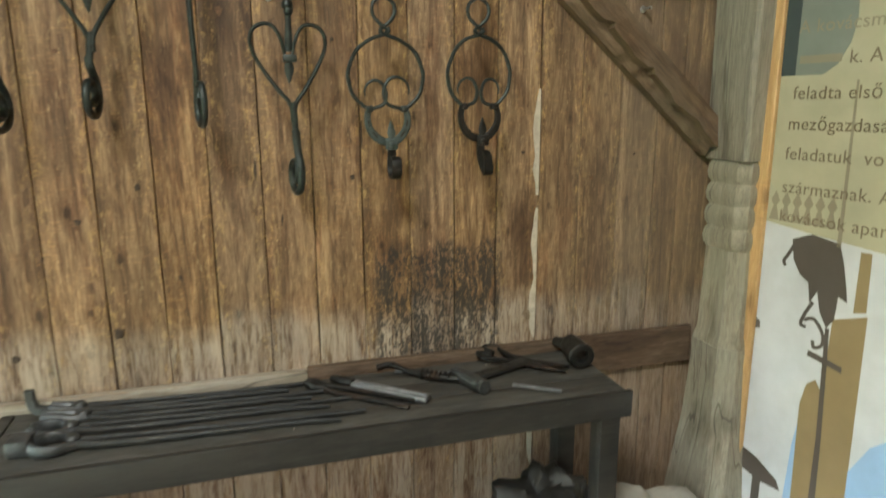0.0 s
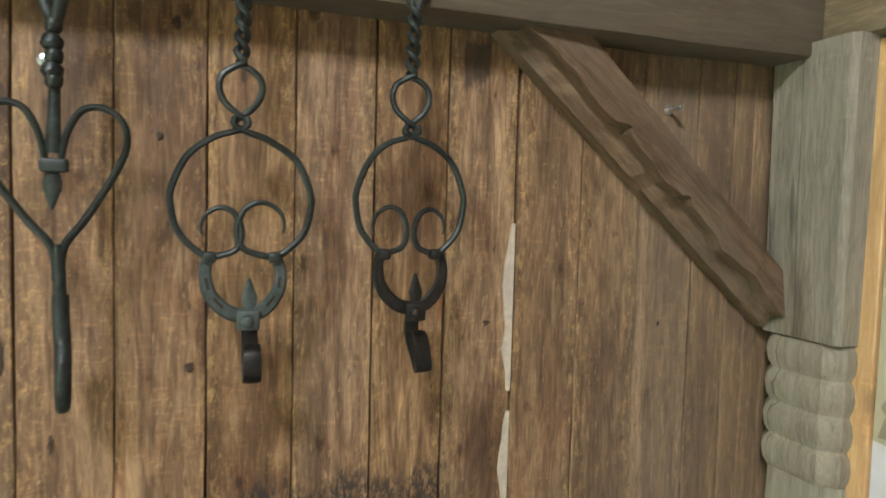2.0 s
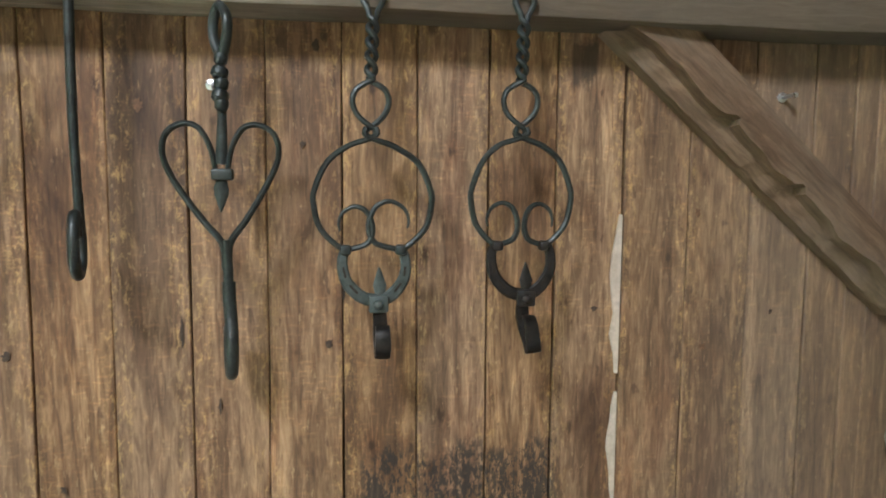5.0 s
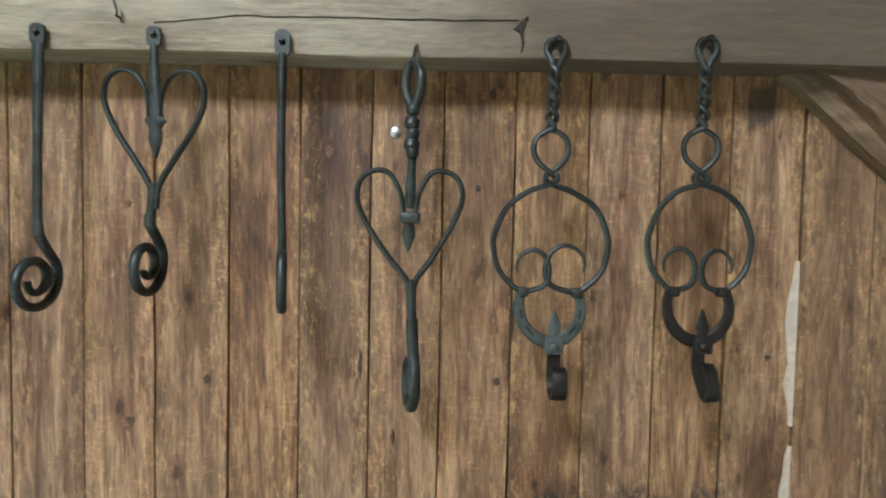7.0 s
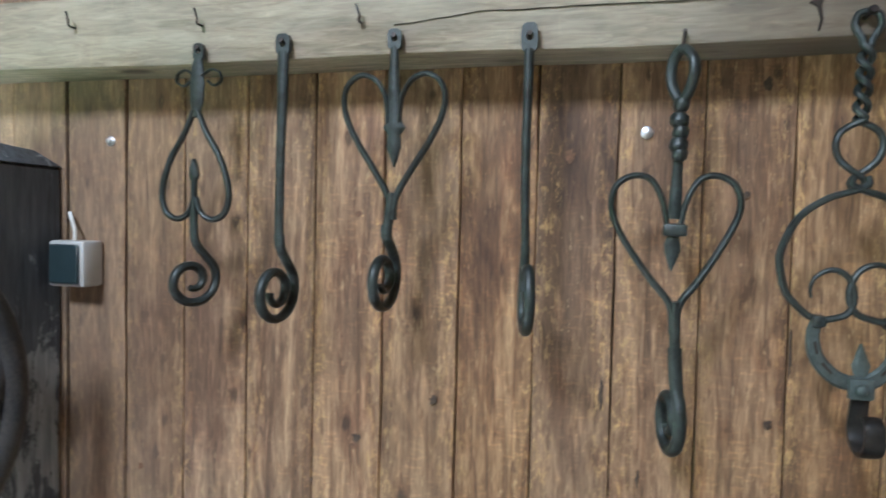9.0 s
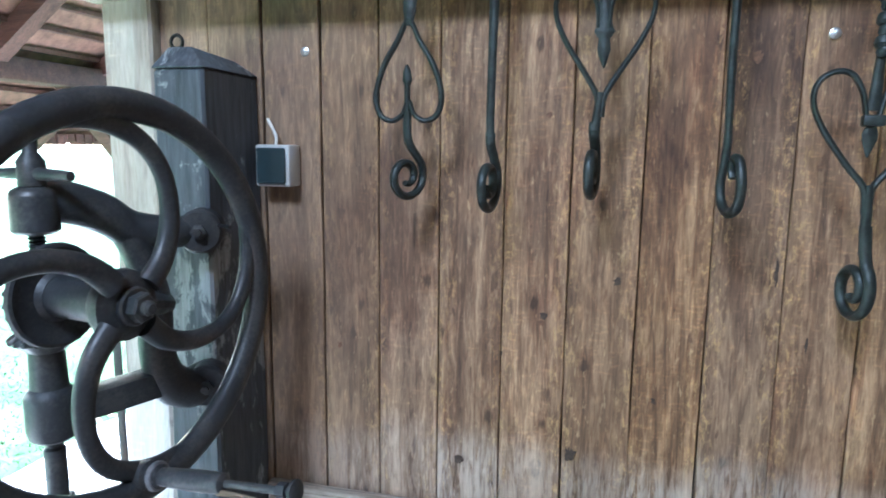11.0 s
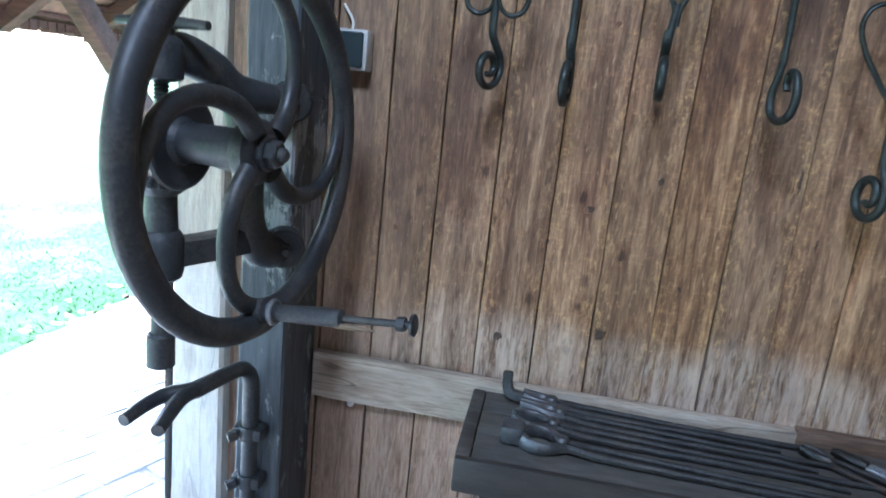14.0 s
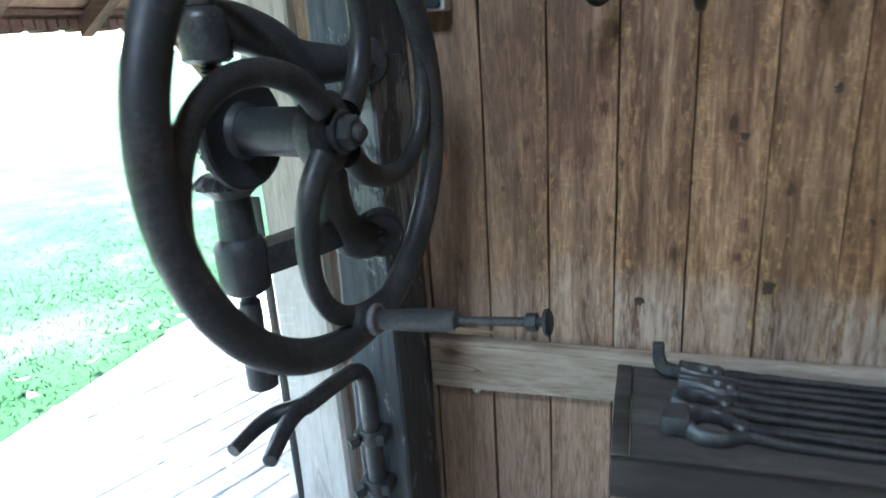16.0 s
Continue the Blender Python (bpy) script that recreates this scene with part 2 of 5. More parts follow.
    l.new(col, b.inputs["Base Color"])
    bump(n, l, b, math_node(n, l, "ADD", g, math_node(n, l, "MULTIPLY", saw, 0.35)), 0.6, 0.003)
    return m


board_wood = wood("board_wood", (0.062, 0.034, 0.019), (0.212, 0.126, 0.064), (0.46, 0.305, 0.168), "Z", 0.7, 0.75, wall=True, shift=0.28)
gable_wood = wood("gable_wood", (0.06, 0.035, 0.018), (0.14, 0.085, 0.045), (0.22, 0.14, 0.08), "Z", 0.8, 0.6)
beam_wood = wood("beam_wood", (0.10, 0.085, 0.058), (0.232, 0.200, 0.148), (0.37, 0.33, 0.25), "X", 0.78, 0.8, (0.27, 0.25, 0.195), 0.5, shift=0.1, smoke=0.9)
beam_wood_y = wood("beam_wood_y", (0.12, 0.085, 0.05), (0.22, 0.165, 0.10), (0.32, 0.25, 0.16), "Y", 0.78, 0.4, (0.28, 0.25, 0.18), 0.4)
brace_wood = wood("brace_wood", (0.05, 0.032, 0.02), (0.12, 0.078, 0.048), (0.19, 0.13, 0.085), "X", 0.78, 0.5, (0.18, 0.14, 0.10), 0.4, cracks=0.7, turn=-40.0)
post_wood = wood("post_wood", (0.15, 0.13, 0.10), (0.265, 0.235, 0.18), (0.37, 0.33, 0.26), "Z", 0.8, 0.25, (0.31, 0.29, 0.23), 0.5, shift=0.1, cracks=0.5)
pale_wood = wood("pale_wood", (0.24, 0.21, 0.17), (0.40, 0.36, 0.29), (0.52, 0.48, 0.40), "Z", 0.8, 0.3, (0.45, 0.43, 0.38), 0.5, shift=0.1, cracks=0.5)
# paler than the wood of the shaft above it
foot_wood = wood("pale_foot_wood", (0.45, 0.42, 0.37), (0.60, 0.57, 0.51), (0.70, 0.67, 0.61), "Z", 0.85, 0.2, (0.6, 0.58, 0.54), 0.4, shift=0.1, cracks=0.25)
rail_wood = wood("rail_wood", (0.16, 0.125, 0.09), (0.37, 0.315, 0.245), (0.52, 0.455, 0.37), "X", 0.8, 0.95, (0.38, 0.34, 0.28), 0.6, shift=0.1, cracks=0.5)
dark_rail_wood = wood("dark_rail_wood", (0.05, 0.032, 0.02), (0.13, 0.085, 0.055), (0.21, 0.145, 0.1), "X", 0.8, 0.5, shift=0.1)
frame_wood = wood("frame_wood", (0.38, 0.22, 0.09), (0.52, 0.32, 0.14), (0.62, 0.42, 0.21), "Z", 0.5, 0.4, shift=0.1)
roof_wood = wood("roof_wood", (0.04, 0.018, 0.014), (0.09, 0.040, 0.030), (0.14, 0.065, 0.048), "X", 0.8, 0.4)
black_wood = wood("black_wood", (0.008, 0.008, 0.008), (0.018, 0.017, 0.016), (0.036, 0.034, 0.031), "X", 0.55, 0.2, (0.055, 0.05, 0.045), 0.4, shift=0.2)


dusty_wood = wood("dusty_black_wood", (0.026, 0.024, 0.022), (0.05, 0.047, 0.042), (0.082, 0.077, 0.07), "X", 0.75, 0.2, (0.115, 0.11, 0.098), 0.6, shift=0.2)


def painted_post():
    m, n, l, b = mat("flaking_dark_paint", 0.68)
    geo = n.new("ShaderNodeNewGeometry")
    p = geo.outputs["Position"]
    grain = tex(n, l, p, 90, 5, 0.65, (1, 1, 0.08))
    flake = tex(n, l, p, 16, 7, 0.72, (1, 1, 0.45), 0.5)
    col = ramp(n, l, grain, [(0.3, (0.026, 0.031, 0.038)), (0.7, (0.095, 0.108, 0.124))])
    sep = n.new("ShaderNodeSeparateXYZ")
    l.new(p, sep.inputs[0])
    band = math_node(n, l, "MULTIPLY", step(n, l, sep.outputs["Z"], 1.0, 1.1), step(n, l, sep.outputs["Z"], 1.45, 1.32))
    lim = math_node(n, l, "ADD", flake, math_node(n, l, "MULTIPLY", band, 0.12))
    col = mixc(n, l, step(n, l, lim, 0.58, 0.64), col, ramp(n, l, grain, [(0.3, (0.13, 0.14, 0.15)), (0.7, (0.34, 0.36, 0.37))]))
    l.new(col, b.inputs["Base Color"])
    bump(n, l, b, math_node(n, l, "ADD", grain, math_node(n, l, "MULTIPLY", lim, 2.0)), 0.5, 0.002)
    return m


def iron(name, lo, hi, rough=0.45, metal=0.55, rust=0.0, dust=0.0, relief=0.35):
    m, n, l, b = mat(name, rough, metal)
    tc = n.new("ShaderNodeTexCoord")
    p = tc.outputs["Object"]
    a = tex(n, l, p, 26, 6, 0.65)
    f = tex(n, l, p, 160, 4, 0.6)
    col = ramp(n, l, math_node(n, l, "ADD", math_node(n, l, "MULTIPLY", a, 0.65), math_node(n, l, "MULTIPLY", f, 0.35)), [(0.36, lo), (0.66, hi)])
    if rust:
        col = mixc(n, l, math_node(n, l, "MULTIPLY", step(n, l, tex(n, l, p, 13, 6, 0.7), 0.52, 0.66), rust), col, (0.10, 0.045, 0.02))
    if dust:
        col = mixc(n, l, math_node(n, l, "MULTIPLY", step(n, l, math_node(n, l, "ADD", math_node(n, l, "MULTIPLY", tex(n, l, p, 9, 5, 0.7), 0.7), math_node(n, l, "MULTIPLY", f, 0.3)), 0.46, 0.64), dust), col, (0.105, 0.098, 0.086))
    l.new(col, b.inputs["Base Color"])
    r = step(n, l, a, 0.3, 0.7)
    rr = math_node(n, l, "MULTIPLY_ADD", r, 0.25)
    rr.node.inputs[2].default_value = rough - 0.1
    l.new(rr, b.inputs["Roughness"])
    bump(n, l, b, math_node(n, l, "ADD", f, a), relief, 0.002)
    return m


dark_paint = painted_post()
hook_iron = iron("blued_wrought_iron", (0.012, 0.0155, 0.015), (0.041, 0.052, 0.049), 0.42, 0.35)
shoe_iron = iron("pale_worn_iron", (0.036, 0.048, 0.047), (0.09, 0.113, 0.11), 0.5, 0.35)
black_iron = iron("blackened_iron", (0.008, 0.008, 0.008), (0.028, 0.026, 0.024), 0.45, 0.4, 0.25)
drill_iron = iron("dark_machine_iron", (0.023, 0.026, 0.030), (0.037, 0.041, 0.047), 0.46, 0.25, 0.0, 0.4, 0.22)
tool_iron = iron("dusty_forged_steel", (0.045, 0.047, 0.05), (0.13, 0.135, 0.14), 0.5, 0.6, 0.15)
dark_forged = iron("dark_forged_steel", (0.014, 0.0145, 0.016), (0.045, 0.047, 0.05), 0.55, 0.35, 0.0, 0.35)
worn_steel = iron("worn_grey_steel", (0.05, 0.053, 0.057), (0.135, 0.142, 0.155), 0.46, 0.55, 0.0, 0.12)
filed_steel = iron("filed_grey_steel", (0.12, 0.125, 0.135), (0.30, 0.31, 0.33), 0.45, 0.5)
bright_steel = iron("bright_zinc_steel", (0.45, 0.46, 0.47), (0.7, 0.71, 0.72), 0.3, 0.9)


def plain(name, c, rough=0.6, metal=0.0, vary=0.15, scale=20):
    m, n, l, b = mat(name, rough, metal)
    tc = n.new("ShaderNodeTexCoord")
    f = tex(n, l, tc.outputs["Object"], scale, 5, 0.6)
    l.new(ramp(n, l, f, [(0.3, tuple(x * (1 - vary) for x in c)), (0.7, tuple(x * (1 + vary) for x in c))]), b.inputs["Base Color"])
    bump(n, l, b, f, 0.2, 0.002)
    return m


gap_dark = plain("dark_backing_boards", (0.02, 0.014, 0.01), 0.9)
pale_chip = plain("bare_pale_wood", (0.50, 0.44, 0.36), 0.8, vary=0.2, scale=60)
sand = plain("joint_sand", (0.50, 0.48, 0.44), 0.9, vary=0.3, scale=40)
earth = plain("packed_earth_floor", (0.30, 0.255, 0.205), 0.9, vary=0.35, scale=6)
tile_red = plain("old_red_roof_tile", (0.20, 0.105, 0.075), 0.85, vary=0.35)
paver_mat = None


def paver_material():
    m, n, l, b = mat("pale_paving_brick", 0.85)
    geo, info = n.new("ShaderNodeNewGeometry"), n.new("ShaderNodeObjectInfo")
    f = tex(n, l, geo.outputs["Position"], 30, 6, 0.65)
    col = ramp(n, l, f, [(0.3, (0.48, 0.46, 0.42)), (0.7, (0.62, 0.59, 0.55))])
    v = math_node(n, l, "MULTIPLY_ADD", info.outputs["Random"], 0.35)
    v.node.inputs[2].default_value = 0.8
    hs = n.new("ShaderNodeHueSaturation")
    l.new(col, hs.inputs["Color"])
    l.new(v, hs.inputs["Value"])
    l.new(hs.outputs["Color"], b.inputs["Base Color"])
    bump(n, l, b, f, 0.4, 0.003)
    return m


paver_mat = paver_material()


def grass_ground():
    m, n, l, b = mat("meadow_ground", 0.9)
    b.inputs["Specular IOR Level"].default_value = 0.05
    geo = n.new("ShaderNodeNewGeometry")
    f = tex(n, l, geo.outputs["Position"], 1.1, 5, 0.6)
    g = tex(n, l, geo.outputs["Position"], 40, 4, 0.65)
    col = ramp(n, l, math_node(n, l, "ADD", math_node(n, l, "MULTIPLY", f, 0.85), math_node(n, l, "MULTIPLY", g, 0.15)), [(0.36, (0.022, 0.062, 0.018)), (0.50, (0.036, 0.082, 0.028)), (0.60, (0.075, 0.12, 0.055)), (0.72, (0.18, 0.21, 0.14))])
    l.new(col, b.inputs["Base Color"])
    bump(n, l, b, g, 0.25, 0.02)
    return m


ground_mat = grass_ground()


# ---- shape helpers ----
def mesh_of(name, bm, material, smooth=True):
    me = bpy.data.meshes.new(name)
    bmesh.ops.recalc_face_normals(bm, faces=bm.faces)
    bm.to_mesh(me)
    bm.free()
    if smooth:
        for f in me.polygons:
            f.use_smooth = True
        me.set_sharp_from_angle(angle=radians(38))
    me.materials.append(material)
    return me


def part(name, bm, material, parent=None, label="", smooth=True):
    ob = new(name, mesh_of(name, bm, material, smooth))
    if parent:
        ob.parent = parent
    if label:
        tagged(ob, label)
    return ob


def thing(name, label, category, group="", kind="", at=None):
    ob = new(name)
    ob.empty_display_size = 0.05
    if at:
        ob.matrix_world = at
    return tagged(ob, label, category, group, kind)


def box(x0, x1, y0, y1, z0, z1, bevel=0.0, bm=None, segments=1):
    own = bm is None
    b = bmesh.new()
    bmesh.ops.create_cube(b, size=1.0, matrix=Matrix.LocRotScale(((x0 + x1) / 2, (y0 + y1) / 2, (z0 + z1) / 2), None, (x1 - x0, y1 - y0, z1 - z0)))
    if bevel:
        bmesh.ops.bevel(b, geom=b.edges[:], offset=bevel, segments=segments, affect="EDGES", profile=0.5)
    if own:
        return b
    join(bm, b)
    return bm


def join(bm, other):
    me = bpy.data.meshes.new("tmp")
    other.to_mesh(me)
    other.free()
    bm.from_mesh(me)
    bpy.data.meshes.remove(me)
    return bm


def prism(outline, axis, a, b, bevel=0.0):
    """A closed outline of (u, v) drawn out along an axis from a to b: 'y' takes (x, z), 'x' takes (y, z), 'z' takes (x, y)."""
    bm = bmesh.new()
    put = {"y": lambda u, v, w: (u, w, v), "x": lambda u, v, w: (w, u, v), "z": lambda u, v, w: (u, v, w)}[axis]
    lo = [bm.verts.new(put(u, v, a)) for u, v in outline]
    hi = [bm.verts.new(put(u, v, b)) for u, v in outline]
    bm.faces.new(lo)
    bm.faces.new(hi[::-1])
    for i in range(len(lo)):
        j = (i + 1) % len(lo)
        bm.faces.new((lo[i], hi[i], hi[j], lo[j]))
    bmesh.ops.recalc_face_normals(bm, faces=bm.faces)
    if bevel:
        bmesh.ops.bevel(bm, geom=bm.edges[:], offset=bevel, segments=2, affect="EDGES", profile=0.5)
    return bm


def spline(pts, per=6, closed=False):
    """A smooth curve through the points (Catmull-Rom)."""
    P = [Vector(p) for p in pts]
    n = len(P)
    out = []
    for i in range(n if closed else n - 1):
        if closed:
            a, b, c, d = P[i - 1], P[i], P[(i + 1) % n], P[(i + 2) % n]
        else:
            a, b, c, d = P[max(i - 1, 0)], P[i], P[i + 1], P[min(i + 2, n - 1)]
        for k in range(per):
            t = k / per
            out.append(0.5 * ((2 * b) + (c - a) * t + (2 * a - 5 * b + 4 * c - d) * t * t + (3 * b - a - 3 * c + d) * t ** 3))
    if not closed:
        out.append(P[-1])
    return out


def sweep(pts, size, sides=10, closed=False, ref=None, square=False):
    """A bar along the points. size: radius, or (in plane, across) half sizes, or a list of either at even steps. ref: the axis that 'across' lies along."""
    P = [Vector(p) for p in pts]
    n = len(P)
    sizes = size if isinstance(size, list) else [size, size]
    sizes = [s if isinstance(s, tuple) else (s, s) for s in sizes]
    bm = bmesh.new()
    rings = []
    side = None
    for i, p in enumerate(P):
        t = (P[(i + 1) % n] - P[i - 1]) if closed else (P[min(i + 1, n - 1)] - P[max(i - 1, 0)])
        t = t.normalized()
        if ref is not None:
            up = Vector(ref)
            up = (up - t * up.dot(t)).normalized()
        else:
            if side is None:
                up = t.orthogonal().normalized()
            else:
                up = (side - t * side.dot(t)).normalized()
            side = up
        acr = up.cross(t).normalized()
        f = i / (n if closed else n - 1) * (len(sizes) - 1)
        k = min(int(f), len(sizes) - 2)
        w = f - k
        a = sizes[k][0] * (1 - w) + sizes[k + 1][0] * w
        b = sizes[k][1] * (1 - w) + sizes[k + 1][1] * w
        ring = []
        for s in range(sides):
            q = 2 * math.pi * (s + 0.5) / sides
            c, d = math.cos(q), math.sin(q)
            if square:
                m = max(abs(c), abs(d)) ** 0.8
                c, d = c / m, d / m
            ring.append(bm.verts.new(p + acr * (a * c) + up * (b * d)))
        rings.append(ring)
    for i in range(n if closed else n - 1):
        r, q = rings[i], rings[(i + 1) % n]
        for s in range(sides):
            bm.faces.new((r[s], r[(s + 1) % sides], q[(s + 1) % sides], q[s]))
    if not closed:
        bm.faces.new(rings[0][::-1])
        bm.faces.new(rings[-1])
    return bm


def lathe(profile, m=Matrix(), steps=24):
    """A turned body from (radius, height) along its own z, set by m."""
    bm = bmesh.new()
    rings = []
    for r, z in profile:
        rings.append([bm.verts.new(m @ Vector((max(r, 1e-4) * math.cos(2 * math.pi * s / steps), max(r, 1e-4) * math.sin(2 * math.pi * s / steps), z))) for s in range(steps)])
    for a, b in zip(rings, rings[1:]):
        for s in range(steps):
            bm.faces.new((a[s], a[(s + 1) % steps], b[(s + 1) % steps], b[s]))
    bm.faces.new(rings[0][::-1])
    bm.faces.new(rings[-1])
    return bm


def aim(p, d):
    """A pose at p whose z points along d."""
    return Matrix.Translation(p) @ Vector(d).to_track_quat("Z", "Y").to_matrix().to_4x4()


def rough_up(bm, amount, scale, seed=0.0, keep=None):
    for v in bm.verts:
        if keep and keep(v.co):
            continue
        v.co += noise.noise_vector(v.co * scale + Vector((seed, seed * 1.7, seed * 0.3))) * amount
    return bm


def cut_long(bm, axis, step_len):
    """Loop cuts across a long piece, so that it can be made uneven."""
    c = [v.co[axis] for v in bm.verts]
    lo, hi = min(c), max(c)
    k = int((hi - lo) / step_len)
    no = [0, 0, 0]
    no[axis] = 1
    for i in range(1, k):
        at = [0, 0, 0]
        at[axis] = lo + (hi - lo) * i / k
        bmesh.ops.bisect_plane(bm, geom=bm.verts[:] + bm.edges[:] + bm.faces[:], plane_co=at, plane_no=no)
    return bm


def timber(x0, x1, y0, y1, z0, z1, axis, bevel=0.006, wobble=0.003, seed=0.0, step_len=0.08):
    b = box(x0, x1, y0, y1, z0, z1, bevel, segments=2)
    cut_long(b, axis, step_len)
    return rough_up(b, wobble, 5.0, seed)


# ---- large structure ----
WALL_Y = 1.83
SEAMS = [-1.335, -1.2, -1.06, -0.916, -0.777, -0.634, -0.489, -0.349, -0.206, -0.066, 0.072, 0.21, 0.35, 0.491, 0.631, 0.767, 0.908, 1.048, 1.186, 1.325, 1.416, 1.472, 1.60, 1.74]

# knots: x, z, half width, half height, 1 black or 0 brown
KNOTS = [
    (0.303, 1.892, 0.010, 0.014, 1), (0.322, 1.336, 0.010, 0.012, 1), (0.277, 1.714, 0.009, 0.008, 1), (0.352, 1.462, 0.004, 0.05, 1),
    (1.242, 1.381, 0.006, 0.007, 1), (1.068, 1.589, 0.008, 0.012, 0), (1.090, 1.309, 0.010, 0.010, 0), (-0.011, 1.778, 0.012, 0.014, 0),
    (-0.246, 1.328, 0.011, 0.011, 1), (-0.400, 1.226, 0.010, 0.012, 0), (-0.400, 1.670, 0.009, 0.008, 0), (-0.487, 1.150, 0.004, 0.006, 1),
    (-0.580, 0.886, 0.013, 0.015, 1), (-0.396, 1.243, 0.010, 0.013, 1), (0.055, 1.365, 0.005, 0.035, 1), (0.120, 1.222, 0.004, 0.022, 1),
    (0.852, 1.395, 0.008, 0.007, 1), (-0.330, 0.930, 0.016, 0.022, 1), (-0.160, 1.075, 0.007, 0.009, 1), (-0.875, 1.135, 0.008, 0.011, 0),
]

ground = new("ground", mesh_of("ground", box(-300, 300, -300, 300, -0.6, -0.06), ground_mat))
tagged(ground, "bright green meadow grass round the shed", "ground", kind="structure")
floor = new("floor", mesh_of("floor", box(-1.30, 3.2, -3.2, 2.6, -0.5, 0.0), earth))
tagged(floor, "packed earth floor of the open workshop", "floor", kind="structure")
terrace = new("pavement", mesh_of("pavement", box(-3.05, -1.30, -3.2, 7.0, -0.5, -0.008), sand))
tagged(terrace, "pale brick paving laid in rows beside the grass", "pavement", kind="structure")

backing = new("wall_north", mesh_of("wall_north", box(-1.32, 1.75, 1.868, 1.90, 0.0, 3.3), gap_dark))
tagged(backing, "brown vertical board wall with sooty and worn patches", "wall", kind="structure")
for i, (a, b) in enumerate(zip(SEAMS, SEAMS[1:])):
    wide = random.choice((0.0006, 0.0012, 0.0018, 0.0026))
    proud = random.uniform(-0.003, 0.003)
    bm = box(a + wide, b - wide, WALL_Y + proud, WALL_Y + 0.026, 0.02, 3.2, 0.002)
    cut_long(bm, 2, 0.06)
    for v in bm.verts:
        edge = 1.0 if abs(v.co.x - a) < 0.006 or abs(v.co.x - b) < 0.006 else 0.0
        v.co.x += edge * 0.0022 * noise.noise(Vector((i * 3.7 + round(v.co.x, 1), 0, v.co.z * 5.0)))
    mid = (a + b) / 2
    bmesh.ops.translate(bm, verts=bm.verts, vec=(-mid, 0, 0))
    part("board", bm, board_wood, backing).location.x = mid

# splintered pale edge of one board
for k, (z0, z1, w) in enumerate(((1.26, 1.585, 0.026), (0.985, 1.22, 0.022), (0.79, 0.99, 0.030), (0.33, 0.63, 0.026))):
    prof = [(0.9055, z0), (0.9055, z1)]
    for j in range(9):
        z = z1 - (z1 - z0) * j / 8
        prof.append((0.9055 - w * (0.72 + 0.5 * noise.noise(Vector((k * 5.1, j * 0.9, 0.3)))) * math.sin(math.pi * (j + 0.6) / 9.2) - 0.002, z))
    part("splintered_edge", prism(prof, "y", WALL_Y - 0.0055, WALL_Y + 0.004), pale_chip, backing, "pale bare splintered wood")

east = new("wall_east", mesh_of("wall_east", box(1.74, 1.80, -3.2, 1.83, 0, 3.6), gable_wood))
tagged(east, "plain brown boarded side wall", "wall", kind="structure")

# unseen end wall and gable, added to keep out light from the south
south = new("wall_south", mesh_of("wall_south", box(-3.1, 1.8, -3.26, -3.2, 0, 2.25), gable_wood))
tagged(south, "unseen brown boarded end wall added to block light", "wall", kind="structure")

gable = new("gable_south", mesh_of("gable_south", prism([(-3.1, 2.25), (1.8, 2.25), (1.8, 3.0), (0.0, 4.3), (-3.1, 2.3)], "y", -3.26, -3.2), gable_wood))
tagged(gable, "unseen brown boarded gable added to block light", "wall", kind="structure")

# roof that falls to the west eave and to the east
slope = 0.72
LAMP_HOLE = (-1.30, -0.45, -1.25, -0.45)  # x from, x to, y from, y to of the hole added for the lamp


def west_roof(x0, x1, y0, y1):
    z0, z1 = 1.66 + (x0 + 3.75) * slope, 1.66 + (x1 + 3.75) * slope
    return prism([(x0, z0), (x1, z1), (x1, z1 + 0.06), (x0, z0 + 0.06)], "y", y0, y1)


# west slope in four pieces round the added lamp hole
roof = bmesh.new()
for x0, x1, y0, y1 in ((-3.75, LAMP_HOLE[0], -3.3, 8.0), (LAMP_HOLE[1], 0.0, -3.3, 8.0), (LAMP_HOLE[0], LAMP_HOLE[1], -3.3, LAMP_HOLE[2]), (LAMP_HOLE[0], LAMP_HOLE[1], LAMP_HOLE[3], 8.0)):
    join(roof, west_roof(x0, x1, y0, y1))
for name, bm in (("ceiling", roof), ("ceiling", prism([(0.0, 4.36), (3.4, 1.92), (3.4, 1.98), (0.0, 4.42)], "y", -3.3, 8.0))):
    c = new(name, mesh_of(name, bm, tile_red))
    tagged(c, "brown underside of the tiled shed roof", "ceiling", kind="structure")
ceiling_ribs = bmesh.new()
for k in range(12):
    y = 0.2 + k * 0.7
    join(ceiling_ribs, prism([(-3.72, 1.56), (0.0, 4.24), (0.0, 4.34), (-3.72, 1.66)], "y", y - 0.045, y + 0.045))
for k in range(28):
    x = -3.7 + k * 0.13
    z = 1.66 + (x + 3.75) * slope
    join(ceiling_ribs, box(x, x + 0.04, 0.02, 7.9, z - 0.012, z + 0.012))
for k in range(120):
    y = -1.0 + k * 0.075
    join(ceiling_ribs, box(-3.83 - 0.02 * (k % 2), -3.7, y, y + 0.06, 1.615 - 0.012 * (k % 3), 1.66))
rafters = new("rafters", mesh_of("rafters", ceiling_ribs, roof_wood, False))
tagged(rafters, "brown rafters and battens under the roof tiles", "rafters", kind="structure")

